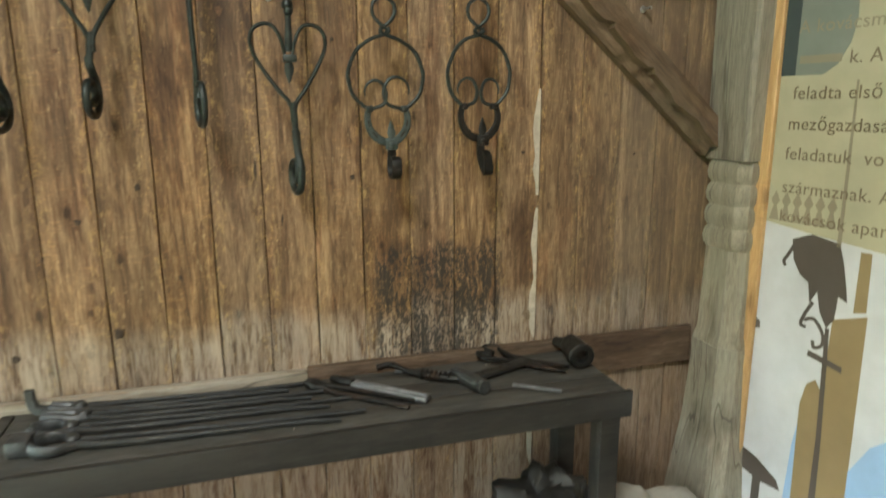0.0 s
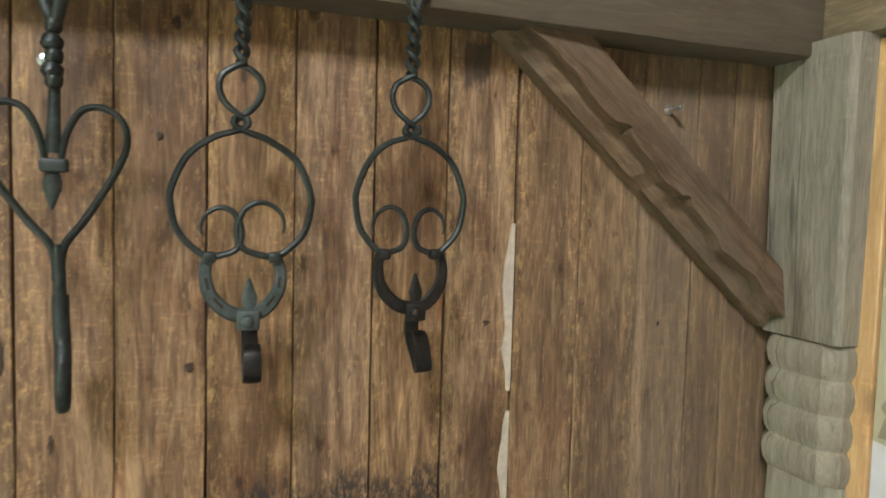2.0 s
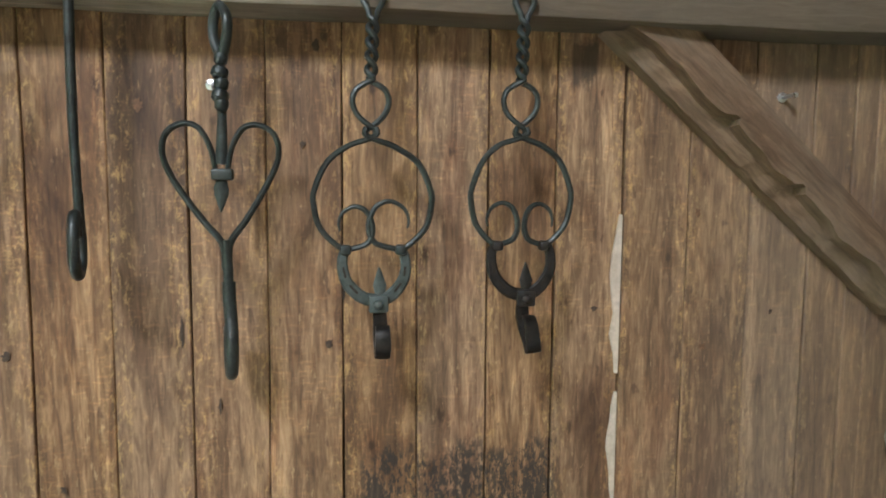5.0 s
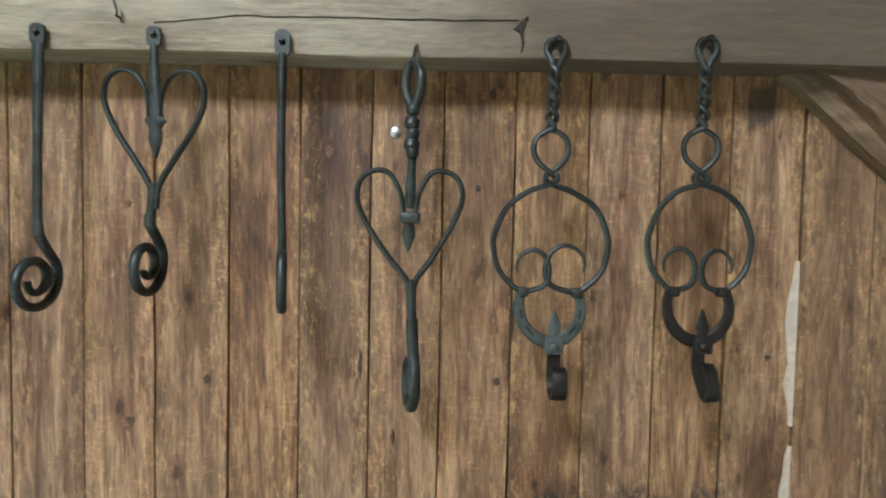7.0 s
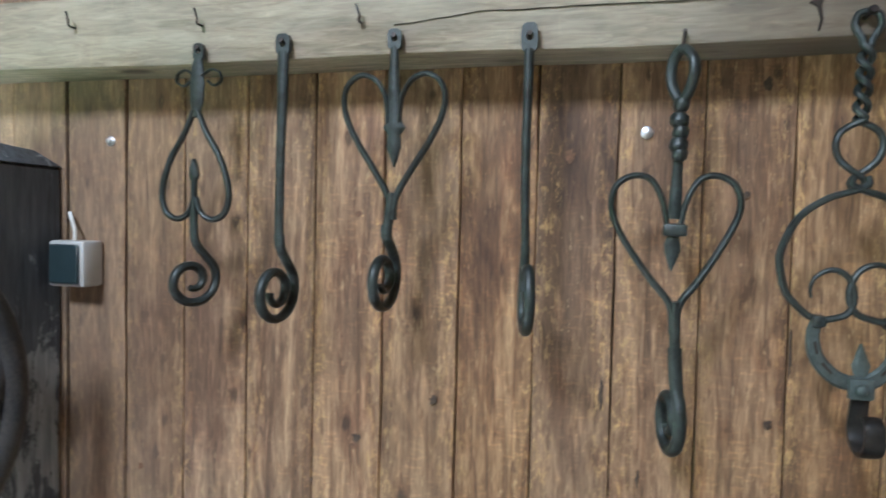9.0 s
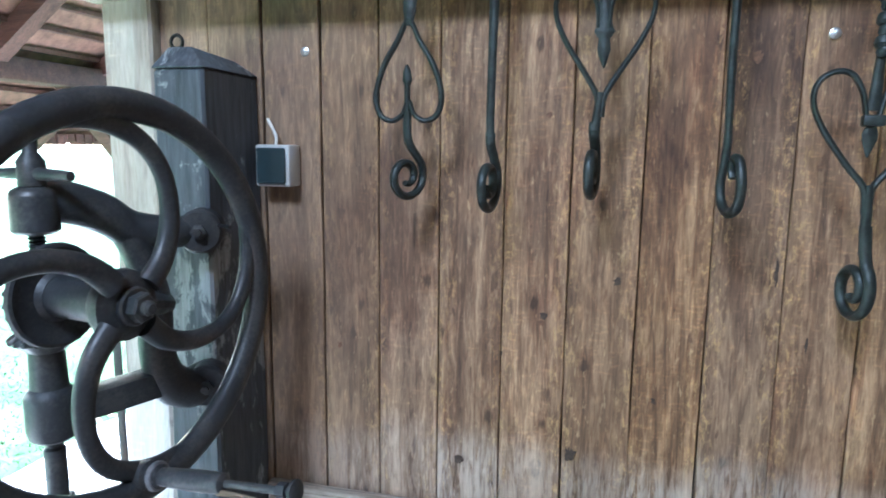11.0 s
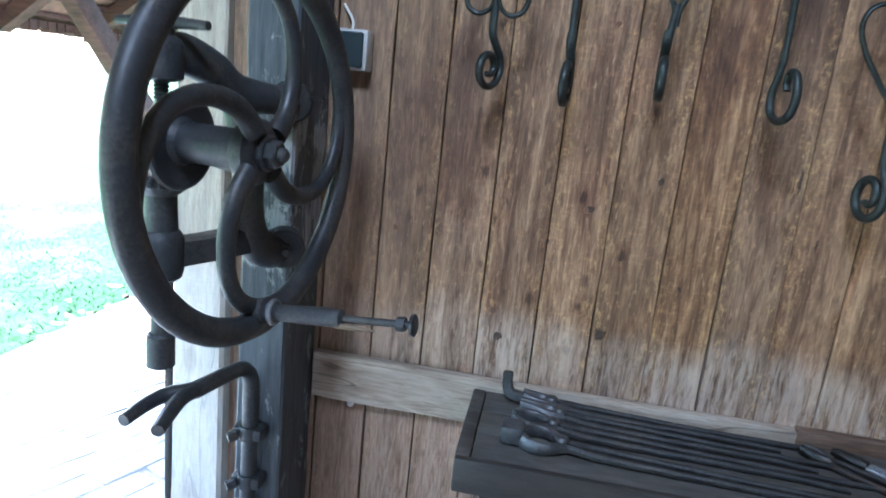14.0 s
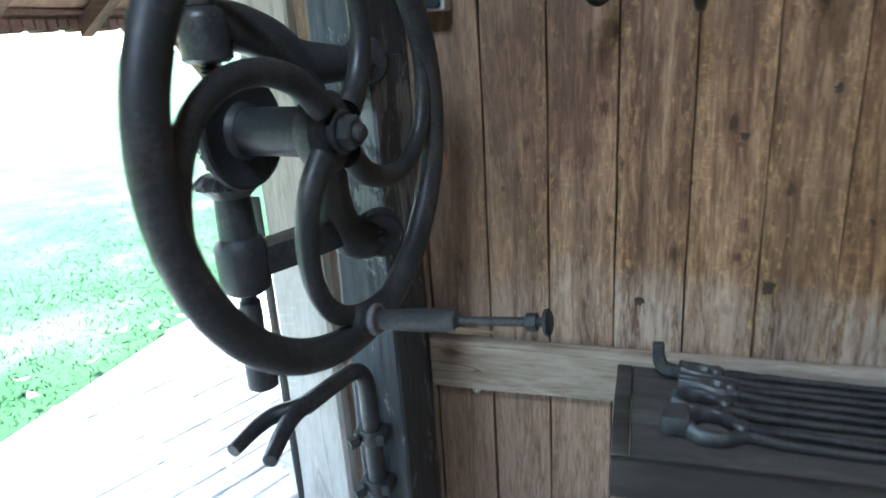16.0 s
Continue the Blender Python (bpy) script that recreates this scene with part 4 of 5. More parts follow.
def horseshoe_hanger(x, z, spread, label, shoe, curls):
    h = hang("horseshoe_hook", label, x, z)
    part("hanger_nail", lathe([(0.004, -0.018), (0.004, 0.01), (0.007, 0.011), (0.006, 0.016)], aim((0, 0, 0.012), (0.1, -1, 0.2)), 8), black_iron, h)
    # two strands that twist about one another, with an eye above and a ring below
    for s in (-1, 1):
        pts = [(0.0, 0, 0.016), (s * 0.013, 0, 0.012), (s * 0.017, 0, -0.006), (s * 0.008, s * 0.004, -0.026)]
        for k in range(17):
            q = k / 16
            a = 2 * math.pi * 2.25 * q + (0 if s > 0 else math.pi) + 0.6
            pts.append((0.0075 * math.cos(a) - 0.004 * q, 0.0075 * math.sin(a), -0.036 - 0.112 * q))
        pts += [(s * 0.012 - 0.004, 0, -0.157), (s * 0.026 - 0.004, 0, -0.169), (s * 0.0305 - 0.004, 0, -0.188), (s * 0.025 - 0.004, 0, -0.208), (s * 0.012 - 0.004, s * 0.004, -0.224), (-s * 0.007 - 0.004, s * 0.004, -0.240), (-s * 0.006 - 0.004, s * 0.003, -0.252), (-0.003, 0, -0.256)]
        part("twisted_strand", sweep(spline(pts, 3), 0.0052, 8), hook_iron, h)
    for s in (-1, 1):
        w = spread
        pts = [(-s * 0.008 - 0.004, -0.010, -0.236), (-s * 0.010 - 0.004, -0.012, -0.248), (s * 0.008 - 0.004, -0.010, -0.258), (s * 0.040 - 0.003, -0.004, -0.270), (s * w * 0.78, 0, -0.300), (s * w * 0.99, 0, -0.350), (s * w, 0, -0.380), (s * w * 0.90, 0, -0.420), (s * w * 0.62, 0, -0.452), (s * w * 0.44, 0, -0.459)]
        c, r, h_r = curls[0 if s < 0 else 1]
        zc = -0.460 + h_r
        pts += [(c + s * r * 0.25, 0, zc - h_r * 0.98), (c - s * r * 0.72, 0, zc - h_r * 0.7), (c - s * r, 0, zc), (c - s * r * 0.68, 0, zc + h_r * 0.74), (c, 0, zc + h_r), (c + s * r * 0.68, 0, zc + h_r * 0.72), (c + s * r * 0.92, 0, zc + h_r * 0.25), (c + s * r * 0.86, 0, zc - h_r * 0.12)]
        part("ring_side", sweep(spline(pts, 5), [0.005, 0.0055, 0.0055, 0.0055, 0.0048, 0.0018], 8), hook_iron, h)
        part("rivet_clip", box(s * w * 0.47 - 0.0095, s * w * 0.47 + 0.0095, -0.012, 0.010, -0.470, -0.451, 0.005, segments=2), hook_iron if shoe is shoe_iron else black_iron, h)
    arc = [(-0.047, -0.455), (-0.053, -0.485), (-0.046, -0.52), (-0.022, -0.548), (0.006, -0.556), (0.032, -0.546), (0.052, -0.517), (0.056, -0.485), (0.049, -0.455)]
    part("horseshoe", flat(arc, [0.008, 0.0095, 0.0115, 0.0125, 0.0115, 0.0095, 0.008], 0.005, square=True), shoe, h)
    for a in (1, 2, 5, 6):
        (x0, z0), (x1, z1) = arc[a], arc[a + 1]
        part("nail_slot", sweep([(x0 * 0.78 + x1 * 0.22, -0.0052, z0 * 0.78 + z1 * 0.22), (x0 * 0.22 + x1 * 0.78, -0.0052, z0 * 0.22 + z1 * 0.78)], (0.0022, 0.0006), 6, ref=(0, 1, 0)), gap_dark, h)
    part("leaf_point", flat([(0.010, -0.565), (0.011, -0.545), (0.011, -0.527), (0.010, -0.493)], [0.009, 0.0085, 0.0125, 0.0008], 0.004), shoe, h)
    part("rivet_plate", box(-0.008, 0.026, -0.016, -0.005, -0.578, -0.545, 0.004, segments=2), shoe, h)
    part("rivet", lathe([(0.009, 0.0), (0.008, 0.005), (0.004, 0.008)], aim((0.008, -0.016, -0.562), (0, -1, 0)), 12), shoe, h)
    return h


def shorten(h):
    for o in h.children:
        o.data.transform(Matrix.Diagonal((1, 1, 0.922, 1)))



h = horseshoe_hanger(0.402, 1.952, 0.100, "wrought-iron ring hook carrying a pale horseshoe", shoe_iron, ((-0.031, 0.030, 0.040), (0.028, 0.036, 0.045)))
part("strap_foot", sweep(spline([(0.010, -0.006, -0.572), (0.012, 0.004, -0.60), (0.013, 0.010, -0.63), (0.014, -0.002, -0.652), (0.014, -0.032, -0.656), (0.014, -0.052, -0.636), (0.014, -0.050, -0.608), (0.014, -0.036, -0.598)], 6), [(0.004, 0.012), (0.0045, 0.013), (0.005, 0.0135), (0.0045, 0.0135), (0.003, 0.012)], 10, ref=(1, 0, 0), square=True), black_iron, h)
shorten(h)
h = horseshoe_hanger(0.663, 1.958, 0.090, "wrought-iron ring hook carrying a black horseshoe", black_iron, ((-0.035, 0.029, 0.041), (0.033, 0.027, 0.040)))
part("strap_foot", sweep(spline([(0.004, -0.006, -0.572), (0.008, 0.006, -0.60), (0.016, 0.012, -0.628), (0.022, 0.004, -0.652), (0.018, -0.030, -0.660), (0.012, -0.050, -0.640), (0.008, -0.050, -0.605), (0.006, -0.038, -0.59)], 6), [(0.004, 0.012), (0.0045, 0.014), (0.005, 0.0145), (0.0045, 0.0145), (0.003, 0.012)], 10, ref=(0.93, 0.35, 0), square=True), black_iron, h)

part("keeper", box(-0.004, 0.004, -0.004, 0.004, -0.60, -0.565, 0.001), black_iron, h)
shorten(h)

# spare bent nails in the beam
for nx, nz in ((-0.358, 1.993), (-0.664, 2.003), (-0.937, 2.012)):
    nl = thing("bent_nail", "small bent rusty nail in the beam", "nail", "spare nails in the beam", at=pose(nx, 1.716, nz))
    part("shank", sweep(spline([(0, 0.01, 0.0), (0.0, -0.012, -0.002), (0.003, -0.018, 0.006), (-0.004, -0.016, 0.024)]), 0.0022, 6), black_iron, nl)
# black slab added on the beam in place of the dark gap above it
blacktop = thing("dark_gap_slab", "black slab standing in for the dark gap above the beam", "iron bar", at=pose(0.77, 1.735, 2.072))
part("bar", rough_up(box(-0.085, 0.085, -0.03, 0.03, 0.0, 0.018, 0.004), 0.003, 20), black_iron, blacktop)
crack = thing("beam_crack", "dark split with a stain across the beam", "crack", at=pose(0.343, 1.7165, 1.992))
part("split", prism([(0.008, 0.016), (0.011, 0.015), (0.006, 0.006), (0.001, -0.012), (0.004, -0.03), (0.0, -0.046), (-0.002, -0.046), (0.001, -0.03), (-0.004, -0.012), (-0.014, -0.006), (-0.001, 0.008)], "y", -0.001, 0.006), gap_dark, crack)

crack = thing("beam_crack", "long thin drying crack along the beam", "crack", at=pose(0, 1.7165, 0))
line = [(-0.30 + 0.012 * k, 1.984 + 0.016 * min(1.0, k / 12) + 0.0022 * noise.noise(Vector((k * 0.31, 1.7, 0))) + 0.0010 * noise.noise(Vector((k * 0.9, 4.1, 0)))) for k in range(54)]
edge = [(x, z + 0.0001 + 0.0003 * noise.noise(Vector((x * 40, 0, 0)))) for x, z in line]
part("split", prism(edge + [(x, z - 0.0003) for x, z in line[::-1]], "y", -0.0012, 0.006), gap_dark, crack)

# ---- dark knots and nail holes in the boards ----
knot_mat = plain("dark_knot", (0.05, 0.033, 0.022), 0.75, vary=0.5, scale=90)
red_knot = plain("brown_knot", (0.13, 0.068, 0.036), 0.75, vary=0.45, scale=120)


def board_knot(x, z, w, hgt, m, seed):
    """A knot standing a hair proud of its board, ragged in outline."""
    bm = bmesh.new()
    ring = []
    for k in range(26):
        q = 2 * math.pi * k / 26
        f = 0.72 + 0.4 * noise.noise(Vector((math.cos(q) * 1.3, math.sin(q) * 1.3, seed))) + 0.35 * noise.noise(Vector((math.cos(q) * 4.0, math.sin(q) * 4.0, seed)))
        ring.append(bm.verts.new((w * f * math.cos(q), 0.0, hgt * f * math.sin(q))))
    top = bm.verts.new((0, -0.0012, 0))
    for k in range(26):
        bm.faces.new((ring[k], ring[(k + 1) % 26], top))
    bm.faces.new(ring[::-1])
    ob = part("knot", bm, m, backing)
    ob.location = (x, WALL_Y - 0.0034, z)
    return ob


for k, (x, z, w, hgt, m) in enumerate(KNOTS):
    board_knot(x, z, w, hgt, knot_mat if m else red_knot, k * 3.3)


# ---- post drill ----
WC = Vector((-0.997, 1.285, 1.348))
A, B = radians(-8.4), 0.0
WN = Vector((math.cos(A) * math.cos(B), math.sin(A) * math.cos(B), math.sin(B)))
WU = (-WN).cross(Vector((0, 0, 1))).normalized()
WV = WN.cross(WU)
WM = Matrix(((WU.x, WV.x, WN.x, WC.x), (WU.y, WV.y, WN.y, WC.y), (WU.z, WV.z, WN.z, WC.z), (0, 0, 0, 1)))
drill = thing("post_drill", "black cast-iron hand-cranked drill with a large flywheel", "drill")


def on_wheel(pts):
    return [WM @ Vector((u, v, w)) for u, v, w in pts]


flywheel = part("flywheel", sweep(on_wheel([(0.313 * math.cos(2 * math.pi * k / 72), 0.313 * math.sin(2 * math.pi * k / 72), 0) for k in range(72)]), (0.0255, 0.021), 14, closed=True, ref=WN), drill_iron, drill, "heavy curved-spoke flywheel")
spoke = [(-0.030, 0.040), (-0.075, 0.078), (-0.14, 0.098), (-0.21, 0.092), (-0.264, 0.060), (-0.297, 0.008), (-0.312, -0.055), (-0.310, -0.125)]
for k in range(4):
    c, s = math.cos(k * math.pi / 2), math.sin(k * math.pi / 2)
    path = [(0.934 * (u * c - v * s), 0.934 * (u * s + v * c), 0.010 * (1 - i / 7) - 0.004) for i, (u, v) in enumerate(spoke)]
    part("spoke", sweep(spline(on_wheel(path), 7), [(0.022, 0.017), (0.0185, 0.0155), (0.0165, 0.014), (0.0165, 0.0135), (0.0175, 0.014), (0.019, 0.014)], 12, ref=WN), drill_iron, flywheel)
HM = WM @ Matrix.Translation((0, 0, -0.009))
part("hub", lathe([(0.040, -0.026), (0.054, -0.018), (0.059, -0.004), (0.057, 0.008), (0.049, 0.015), (0.036, 0.0195)], HM, 28), drill_iron, flywheel)
nut = lathe([(0.031, 0.018), (0.032, 0.021), (0.032, 0.027), (0.029, 0.030)], HM, 24)
join(nut, lathe([(0.0245, 0.030), (0.0245, 0.046), (0.021, 0.049)], HM @ pose(0, 0, 0, 0, 0, 12), 6))
join(nut, lathe([(0.0125, 0.046), (0.0125, 0.058), (0.008, 0.062)], HM, 14))
part("hub_nut", nut, drill_iron, flywheel)
H0, H1 = Vector((-0.985, 1.287, 1.062)), Vector((-0.677, 1.254, 1.094))
hd = (H1 - H0).normalized()
crank = part("crank_handle", lathe([(0.020, -0.02), (0.024, 0.0), (0.024, 0.010), (0.017, 0.014), (0.021, 0.022), (0.021, 0.030), (0.015, 0.036), (0.016, 0.06), (0.0175, 0.11), (0.0165, 0.158), (0.010, 0.163)], aim(H0, hd), 18), drill_iron, flywheel, "broken crank grip with a bare rod")
join_bm = sweep([H0 + hd * 0.155, H0 + hd * 0.29], 0.0068, 10)
join(join_bm, lathe([(0.013, 0.262), (0.013, 0.277)], aim(H0, hd), 6))
join(join_bm, lathe([(0.008, 0.286), (0.0185, 0.288), (0.0195, 0.293), (0.015, 0.296)], aim(H0, hd), 18))
part("rod", join_bm, drill_iron, crank)
part("collar_ring", lathe([(0.0225, 0.021), (0.0245, 0.023), (0.0245, 0.029), (0.0225, 0.031)], aim(H0, hd), 18), filed_steel, crank, "worn bright collar")
part("splinter", rough_up(sweep([H0 + hd * 0.15 + Vector((0, -0.006, -0.012)), H0 + hd * 0.19 + Vector((0, -0.004, -0.014)), H0 + hd * 0.222 + Vector((0, -0.002, -0.017))], [(0.010, 0.005), (0.007, 0.004), (0.002, 0.002)], 8), 0.002, 60), plain("broken_grip_wood", (0.16, 0.12, 0.08), 0.8), crank, "splintered wooden grip end")

# shaft and bevel gears
part("shaft_sleeve", lathe([(0.036, -0.17), (0.036, -0.03), (0.030, -0.025)], WM, 24), drill_iron, drill)


def gear(m, r, width, teeth, cone, flange=True):
    """A bevel gear cut from one body: the rim steps in and out from tooth to tooth."""
    bm = bmesh.new()
    n = teeth * 4
    rings = []
    flanged = ((r * 0.45, -width, 0), (r * 0.86 - cone, -width * 0.95, 1), (r * 0.9, -0.010, 1), (r * 0.98, -0.008, 0), (r * 1.02, -0.003, 0), (r * 0.99, 0.004, 0), (r * 0.93, 0.006, 0), (r * 0.8, 0.001, 0), (r * 0.5, 0.002, 0), (r * 0.42, 0.012, 0))
    crown = ((r * 0.5, -width, 0), (r * 0.86, -width * 0.5, 0), (r * 0.9, -width * 0.4, 1), (r * 0.88, -width * 0.2, 1), (r * 0.62, 0.004, 1), (r * 0.4, 0.004, 0))
    for rad, z, toothed in (flanged if flange else crown):
        rings.append([bm.verts.new(m @ Vector(((rad + (r * 0.1 if toothed and s % 4 < 2 else 0)) * math.cos(2 * math.pi * s / n), (rad + (r * 0.1 if toothed and s % 4 < 2 else 0)) * math.sin(2 * math.pi * s / n), z))) for s in range(n)])
    for p, q in zip(rings, rings[1:]):
        for s in range(n):
            bm.faces.new((p[s], p[(s + 1) % n], q[(s + 1) % n], q[s]))
    bm.faces.new(rings[0][::-1])
    bm.faces.new(rings[-1])
    return bm


part("bevel_gear", gear(WM @ pose(0, 0, -0.160), 0.088, 0.042, 26, 0.022), drill_iron, drill, "toothed bevel gear on the crank shaft")
SP = Vector((-1.209, 1.327, 0.0))
part("pinion", gear(Matrix.Translation((SP.x, SP.y, 1.276)), 0.058, 0.034, 18, 0.012, False), drill_iron, drill, "toothed bevel pinion on the spindle")
spindle = part("spindle", lathe([(0.016, 0.93), (0.0185, 0.932), (0.0185, 1.06), (0.014, 1.065), (0.014, 1.24), (0.011, 1.245), (0.011, 1.565)], Matrix.Translation(SP), 20), drill_iron, drill, "vertical spindle with feed screw")
part("chuck", lathe([(0.022, 0.898), (0.027, 0.901), (0.027, 0.965), (0.022, 0.97)], Matrix.Translation(SP), 20), drill_iron, spindle)
thread = bmesh.new()
for k in range(16):
    join(thread, lathe([(0.0115, -0.003), (0.0155, 0.0), (0.0115, 0.003)], Matrix.Translation((SP.x, SP.y, 1.345 + k * 0.0068)), 12))
part("screw_thread", thread, drill_iron, spindle)
part("feed_bar", sweep([(SP.x - 0.10, SP.y + 0.02, 1.548), (SP.x, SP.y, 1.55), (SP.x + 0.10, SP.y - 0.02, 1.548)], [0.008, 0.010, 0.012, 0.010, 0.008], 10), drill_iron, spindle)
part("feed_hub", lathe([(0.018, 1.525), (0.022, 1.53), (0.022, 1.57), (0.012, 1.585), (0.012, 1.605)], Matrix.Translation(SP), 16), drill_iron, spindle)

# frame: two bearings on arms that run to the lugs on the post
frame_parts = part("frame", sweep(spline([(SP.x, SP.y, 1.492), (-1.195, 1.37, 1.500), (-1.165, 1.43, 1.475), (-1.14, 1.48, 1.438), (-1.105, 1.555, 1.428), (-1.09, 1.60, 1.428)], 6), [(0.034, 0.030), (0.038, 0.032), (0.040, 0.032), (0.038, 0.030), (0.032, 0.029), (0.030, 0.030)], 16, ref=(0.9, 0.43, 0)), drill_iron, drill, "cast arms and web that carry the bearings")
part("top_bearing", lathe([(0.030, 1.448), (0.038, 1.454), (0.038, 1.512), (0.034, 1.522), (0.024, 1.528)], Matrix.Translation(SP), 22), drill_iron, frame_parts)
part("lower_bearing", lathe([(0.030, 1.078), (0.038, 1.084), (0.042, 1.10), (0.042, 1.160), (0.036, 1.172), (0.031, 1.176), (0.029, 1.245)], Matrix.Translation(SP), 22), drill_iron, frame_parts)
part("lower_arm", sweep([(SP.x, SP.y, 1.128), (-1.165, 1.41, 1.13), (-1.125, 1.49, 1.135)], (0.029, 0.026), 12, ref=(0, 0, 1), square=True), drill_iron, frame_parts)
part("column", sweep(spline([(-1.150, 1.462, 1.440), (-1.134, 1.482, 1.39), (-1.122, 1.50, 1.30), (-1.122, 1.50, 1.20), (-1.115, 1.515, 1.135), (-1.10, 1.555, 1.102), (-1.088, 1.605, 1.102)], 7), [(0.030, 0.026), (0.036, 0.030), (0.036, 0.032), (0.040, 0.034), (0.044, 0.038), (0.042, 0.042), (0.044, 0.044)], 14, ref=(0.87, 0.5, 0)), drill_iron, frame_parts)
part("shaft_bracket", sweep([WM @ Vector((0.02, -0.01, -0.10)), Vector((-1.118, 1.51, 1.29))], [(0.05, 0.03), (0.035, 0.025)], 12, ref=(0, 0, 1)), drill_iron, frame_parts)
for z in (1.428, 1.104):
    lug = part("lug", lathe([(0.043, 0.0), (0.045, 0.006), (0.045, 0.052), (0.040, 0.058)], aim((-1.085, 1.618, z), (0.42, -0.9, 0)), 24), drill_iron, frame_parts)
    part("bolt", lathe([(0.016, 0.056), (0.016, 0.068), (0.008, 0.070), (0.008, 0.08)], aim((-1.085, 1.618, z), (0.42, -0.9, 0)), 6), drill_iron, lug)
part("long_pin", sweep([(-1.06, 1.60, 1.440), (-0.99, 1.565, 1.441)], 0.004, 8), drill_iron, frame_parts)

# forked rest below the drill
fork = thing("forked_rest", "black forked iron rest clamped to the dark post", "tool rest")
part("rod", sweep(spline([(-1.137, 1.587, 0.12), (-1.137, 1.587, 0.45), (-1.137, 1.585, 0.70), (-1.137, 1.578, 0.775), (-1.142, 1.545, 0.812), (-1.152, 1.48, 0.822), (-1.170, 1.385, 0.826)], 7), [0.020, 0.020, 0.020, 0.0195, 0.018, 0.018, 0.019], 14), drill_iron, fork)
part("prong", sweep(spline([(-1.164, 1.400, 0.826), (-1.186, 1.368, 0.828), (-1.212, 1.345, 0.826), (-1.228, 1.305, 0.821), (-1.236, 1.248, 0.814)], 7), [0.016, 0.0165, 0.016, 0.0150, 0.0130], 12), drill_iron, fork)
part("prong", sweep(spline([(-1.168, 1.400, 0.826), (-1.174, 1.365, 0.826), (-1.176, 1.335, 0.823), (-1.170, 1.290, 0.817), (-1.160, 1.240, 0.811)], 7), [0.017, 0.0165, 0.016, 0.0150, 0.0130], 12), drill_iron, fork)
for z in (0.632, 0.50):
    cl = part("clamp", box(-1.175, -1.100, 1.565, 1.617, z - 0.016, z + 0.016, 0.008, segments=2), drill_iron, fork)
    part("clamp_ring", lathe([(0.026, -0.018), (0.028, -0.012), (0.028, 0.012), (0.026, 0.018)], Matrix.Translation((-1.137, 1.587, z)), 16), drill_iron, cl)
    part("clamp_bolt", lathe([(0.013, 0.0), (0.013, 0.022)], aim((-1.16, 1.562, z), (-0.7, -0.7, -0.2)), 6), drill_iron, cl)

# ---- tools on the bench ----
BZ = 0.7465


def tongs(label, x, y, length, turn, jaw, mat_head=None, spread=0.0145, ring=0.0):
    """Blacksmith's tongs lying on the bench, jaws to the west: two reins, a rivet and two jaws."""
    t = thing("tongs", label, "tongs", "tongs on the bench", at=pose(x, y, BZ, 0, 0, turn))
    for s in (-1, 1):
        part("rein", rough_up(sweep(spline([(0.0, s * 0.006, 0.014), (0.035, s * spread * 0.8, 0.014), (0.09, s * spread * 1.15, 0.011), (length * 0.4, s * spread * 1.0, 0.0095), (length * 0.75, s * spread * 0.85, 0.0088), (length * (1.0 + 0.05 * s), s * spread * 1.25, 0.0075)], 8), [0.0125, 0.0105, 0.0084, 0.0072, 0.0062], 8), 0.0016, 26, x * 9 + s), dark_forged, t)
        if ring:
            jaw_pts = [(0.006, -s * 0.008, 0.015), (-0.03, -s * ring, 0.017), (-0.065, -s * ring, 0.018), (-0.09, -s * 0.012, 0.018)]
        else:
            jaw_pts = [(0.008, -s * 0.008, 0.015), (-0.025, -s * 0.016, 0.016), (-0.06, -s * 0.011, 0.017), (-jaw, -s * 0.009, 0.018)]
        part("jaw", sweep(spline(jaw_pts, 6), [(0.013, 0.013), (0.009, 0.013), (0.009, 0.015), (0.011, 0.018)] if ring else [(0.016, 0.014), (0.013, 0.015), (0.014, 0.020), (0.012, 0.022)], 8, ref=(0, 0, 1), square=True), mat_head or worn_steel, t)
    part("rivet", lathe([(0.015, 0.024), (0.017, 0.029), (0.012, 0.035), (0.003, 0.037)], Matrix(), 14), tool_iron, t)
    return t


t = tongs("dusty forged tongs with an upturned jaw", -0.425, 1.745, 0.56, -1, 0.07)
part("upturned_jaw", sweep(spline([(-0.06, 0.0, 0.018), (-0.10, 0.004, 0.024), (-0.112, 0.006, 0.045), (-0.114, 0.006, 0.078)], 6), [(0.013, 0.012), (0.014, 0.013), (0.013, 0.011), (0.012, 0.009)], 10, ref=(0, 1, 0), square=True), tool_iron, t, "squared upright jaw tip")
tongs("dusty forged flat-jaw tongs", -0.405, 1.690, 0.60, -2, 0.095)
tongs("dusty forged tongs with bowed jaws", -0.420, 1.628, 0.66, -2, 0.10, ring=0.029)
t = tongs("heavy forged tongs with a block jaw", -0.40, 1.552, 0.66, -3, 0.11, ring=0.036)
part("jaw_block", box(-0.135, -0.085, -0.028, 0.028, 0.004, 0.044, 0.006, segments=2), worn_steel, t, "square steel jaw block")


def lay(name, label, cat, x, y, turn):
    return thing(name, label, cat, "tools on the bench", at=pose(x, y, BZ, 0, 0, turn))


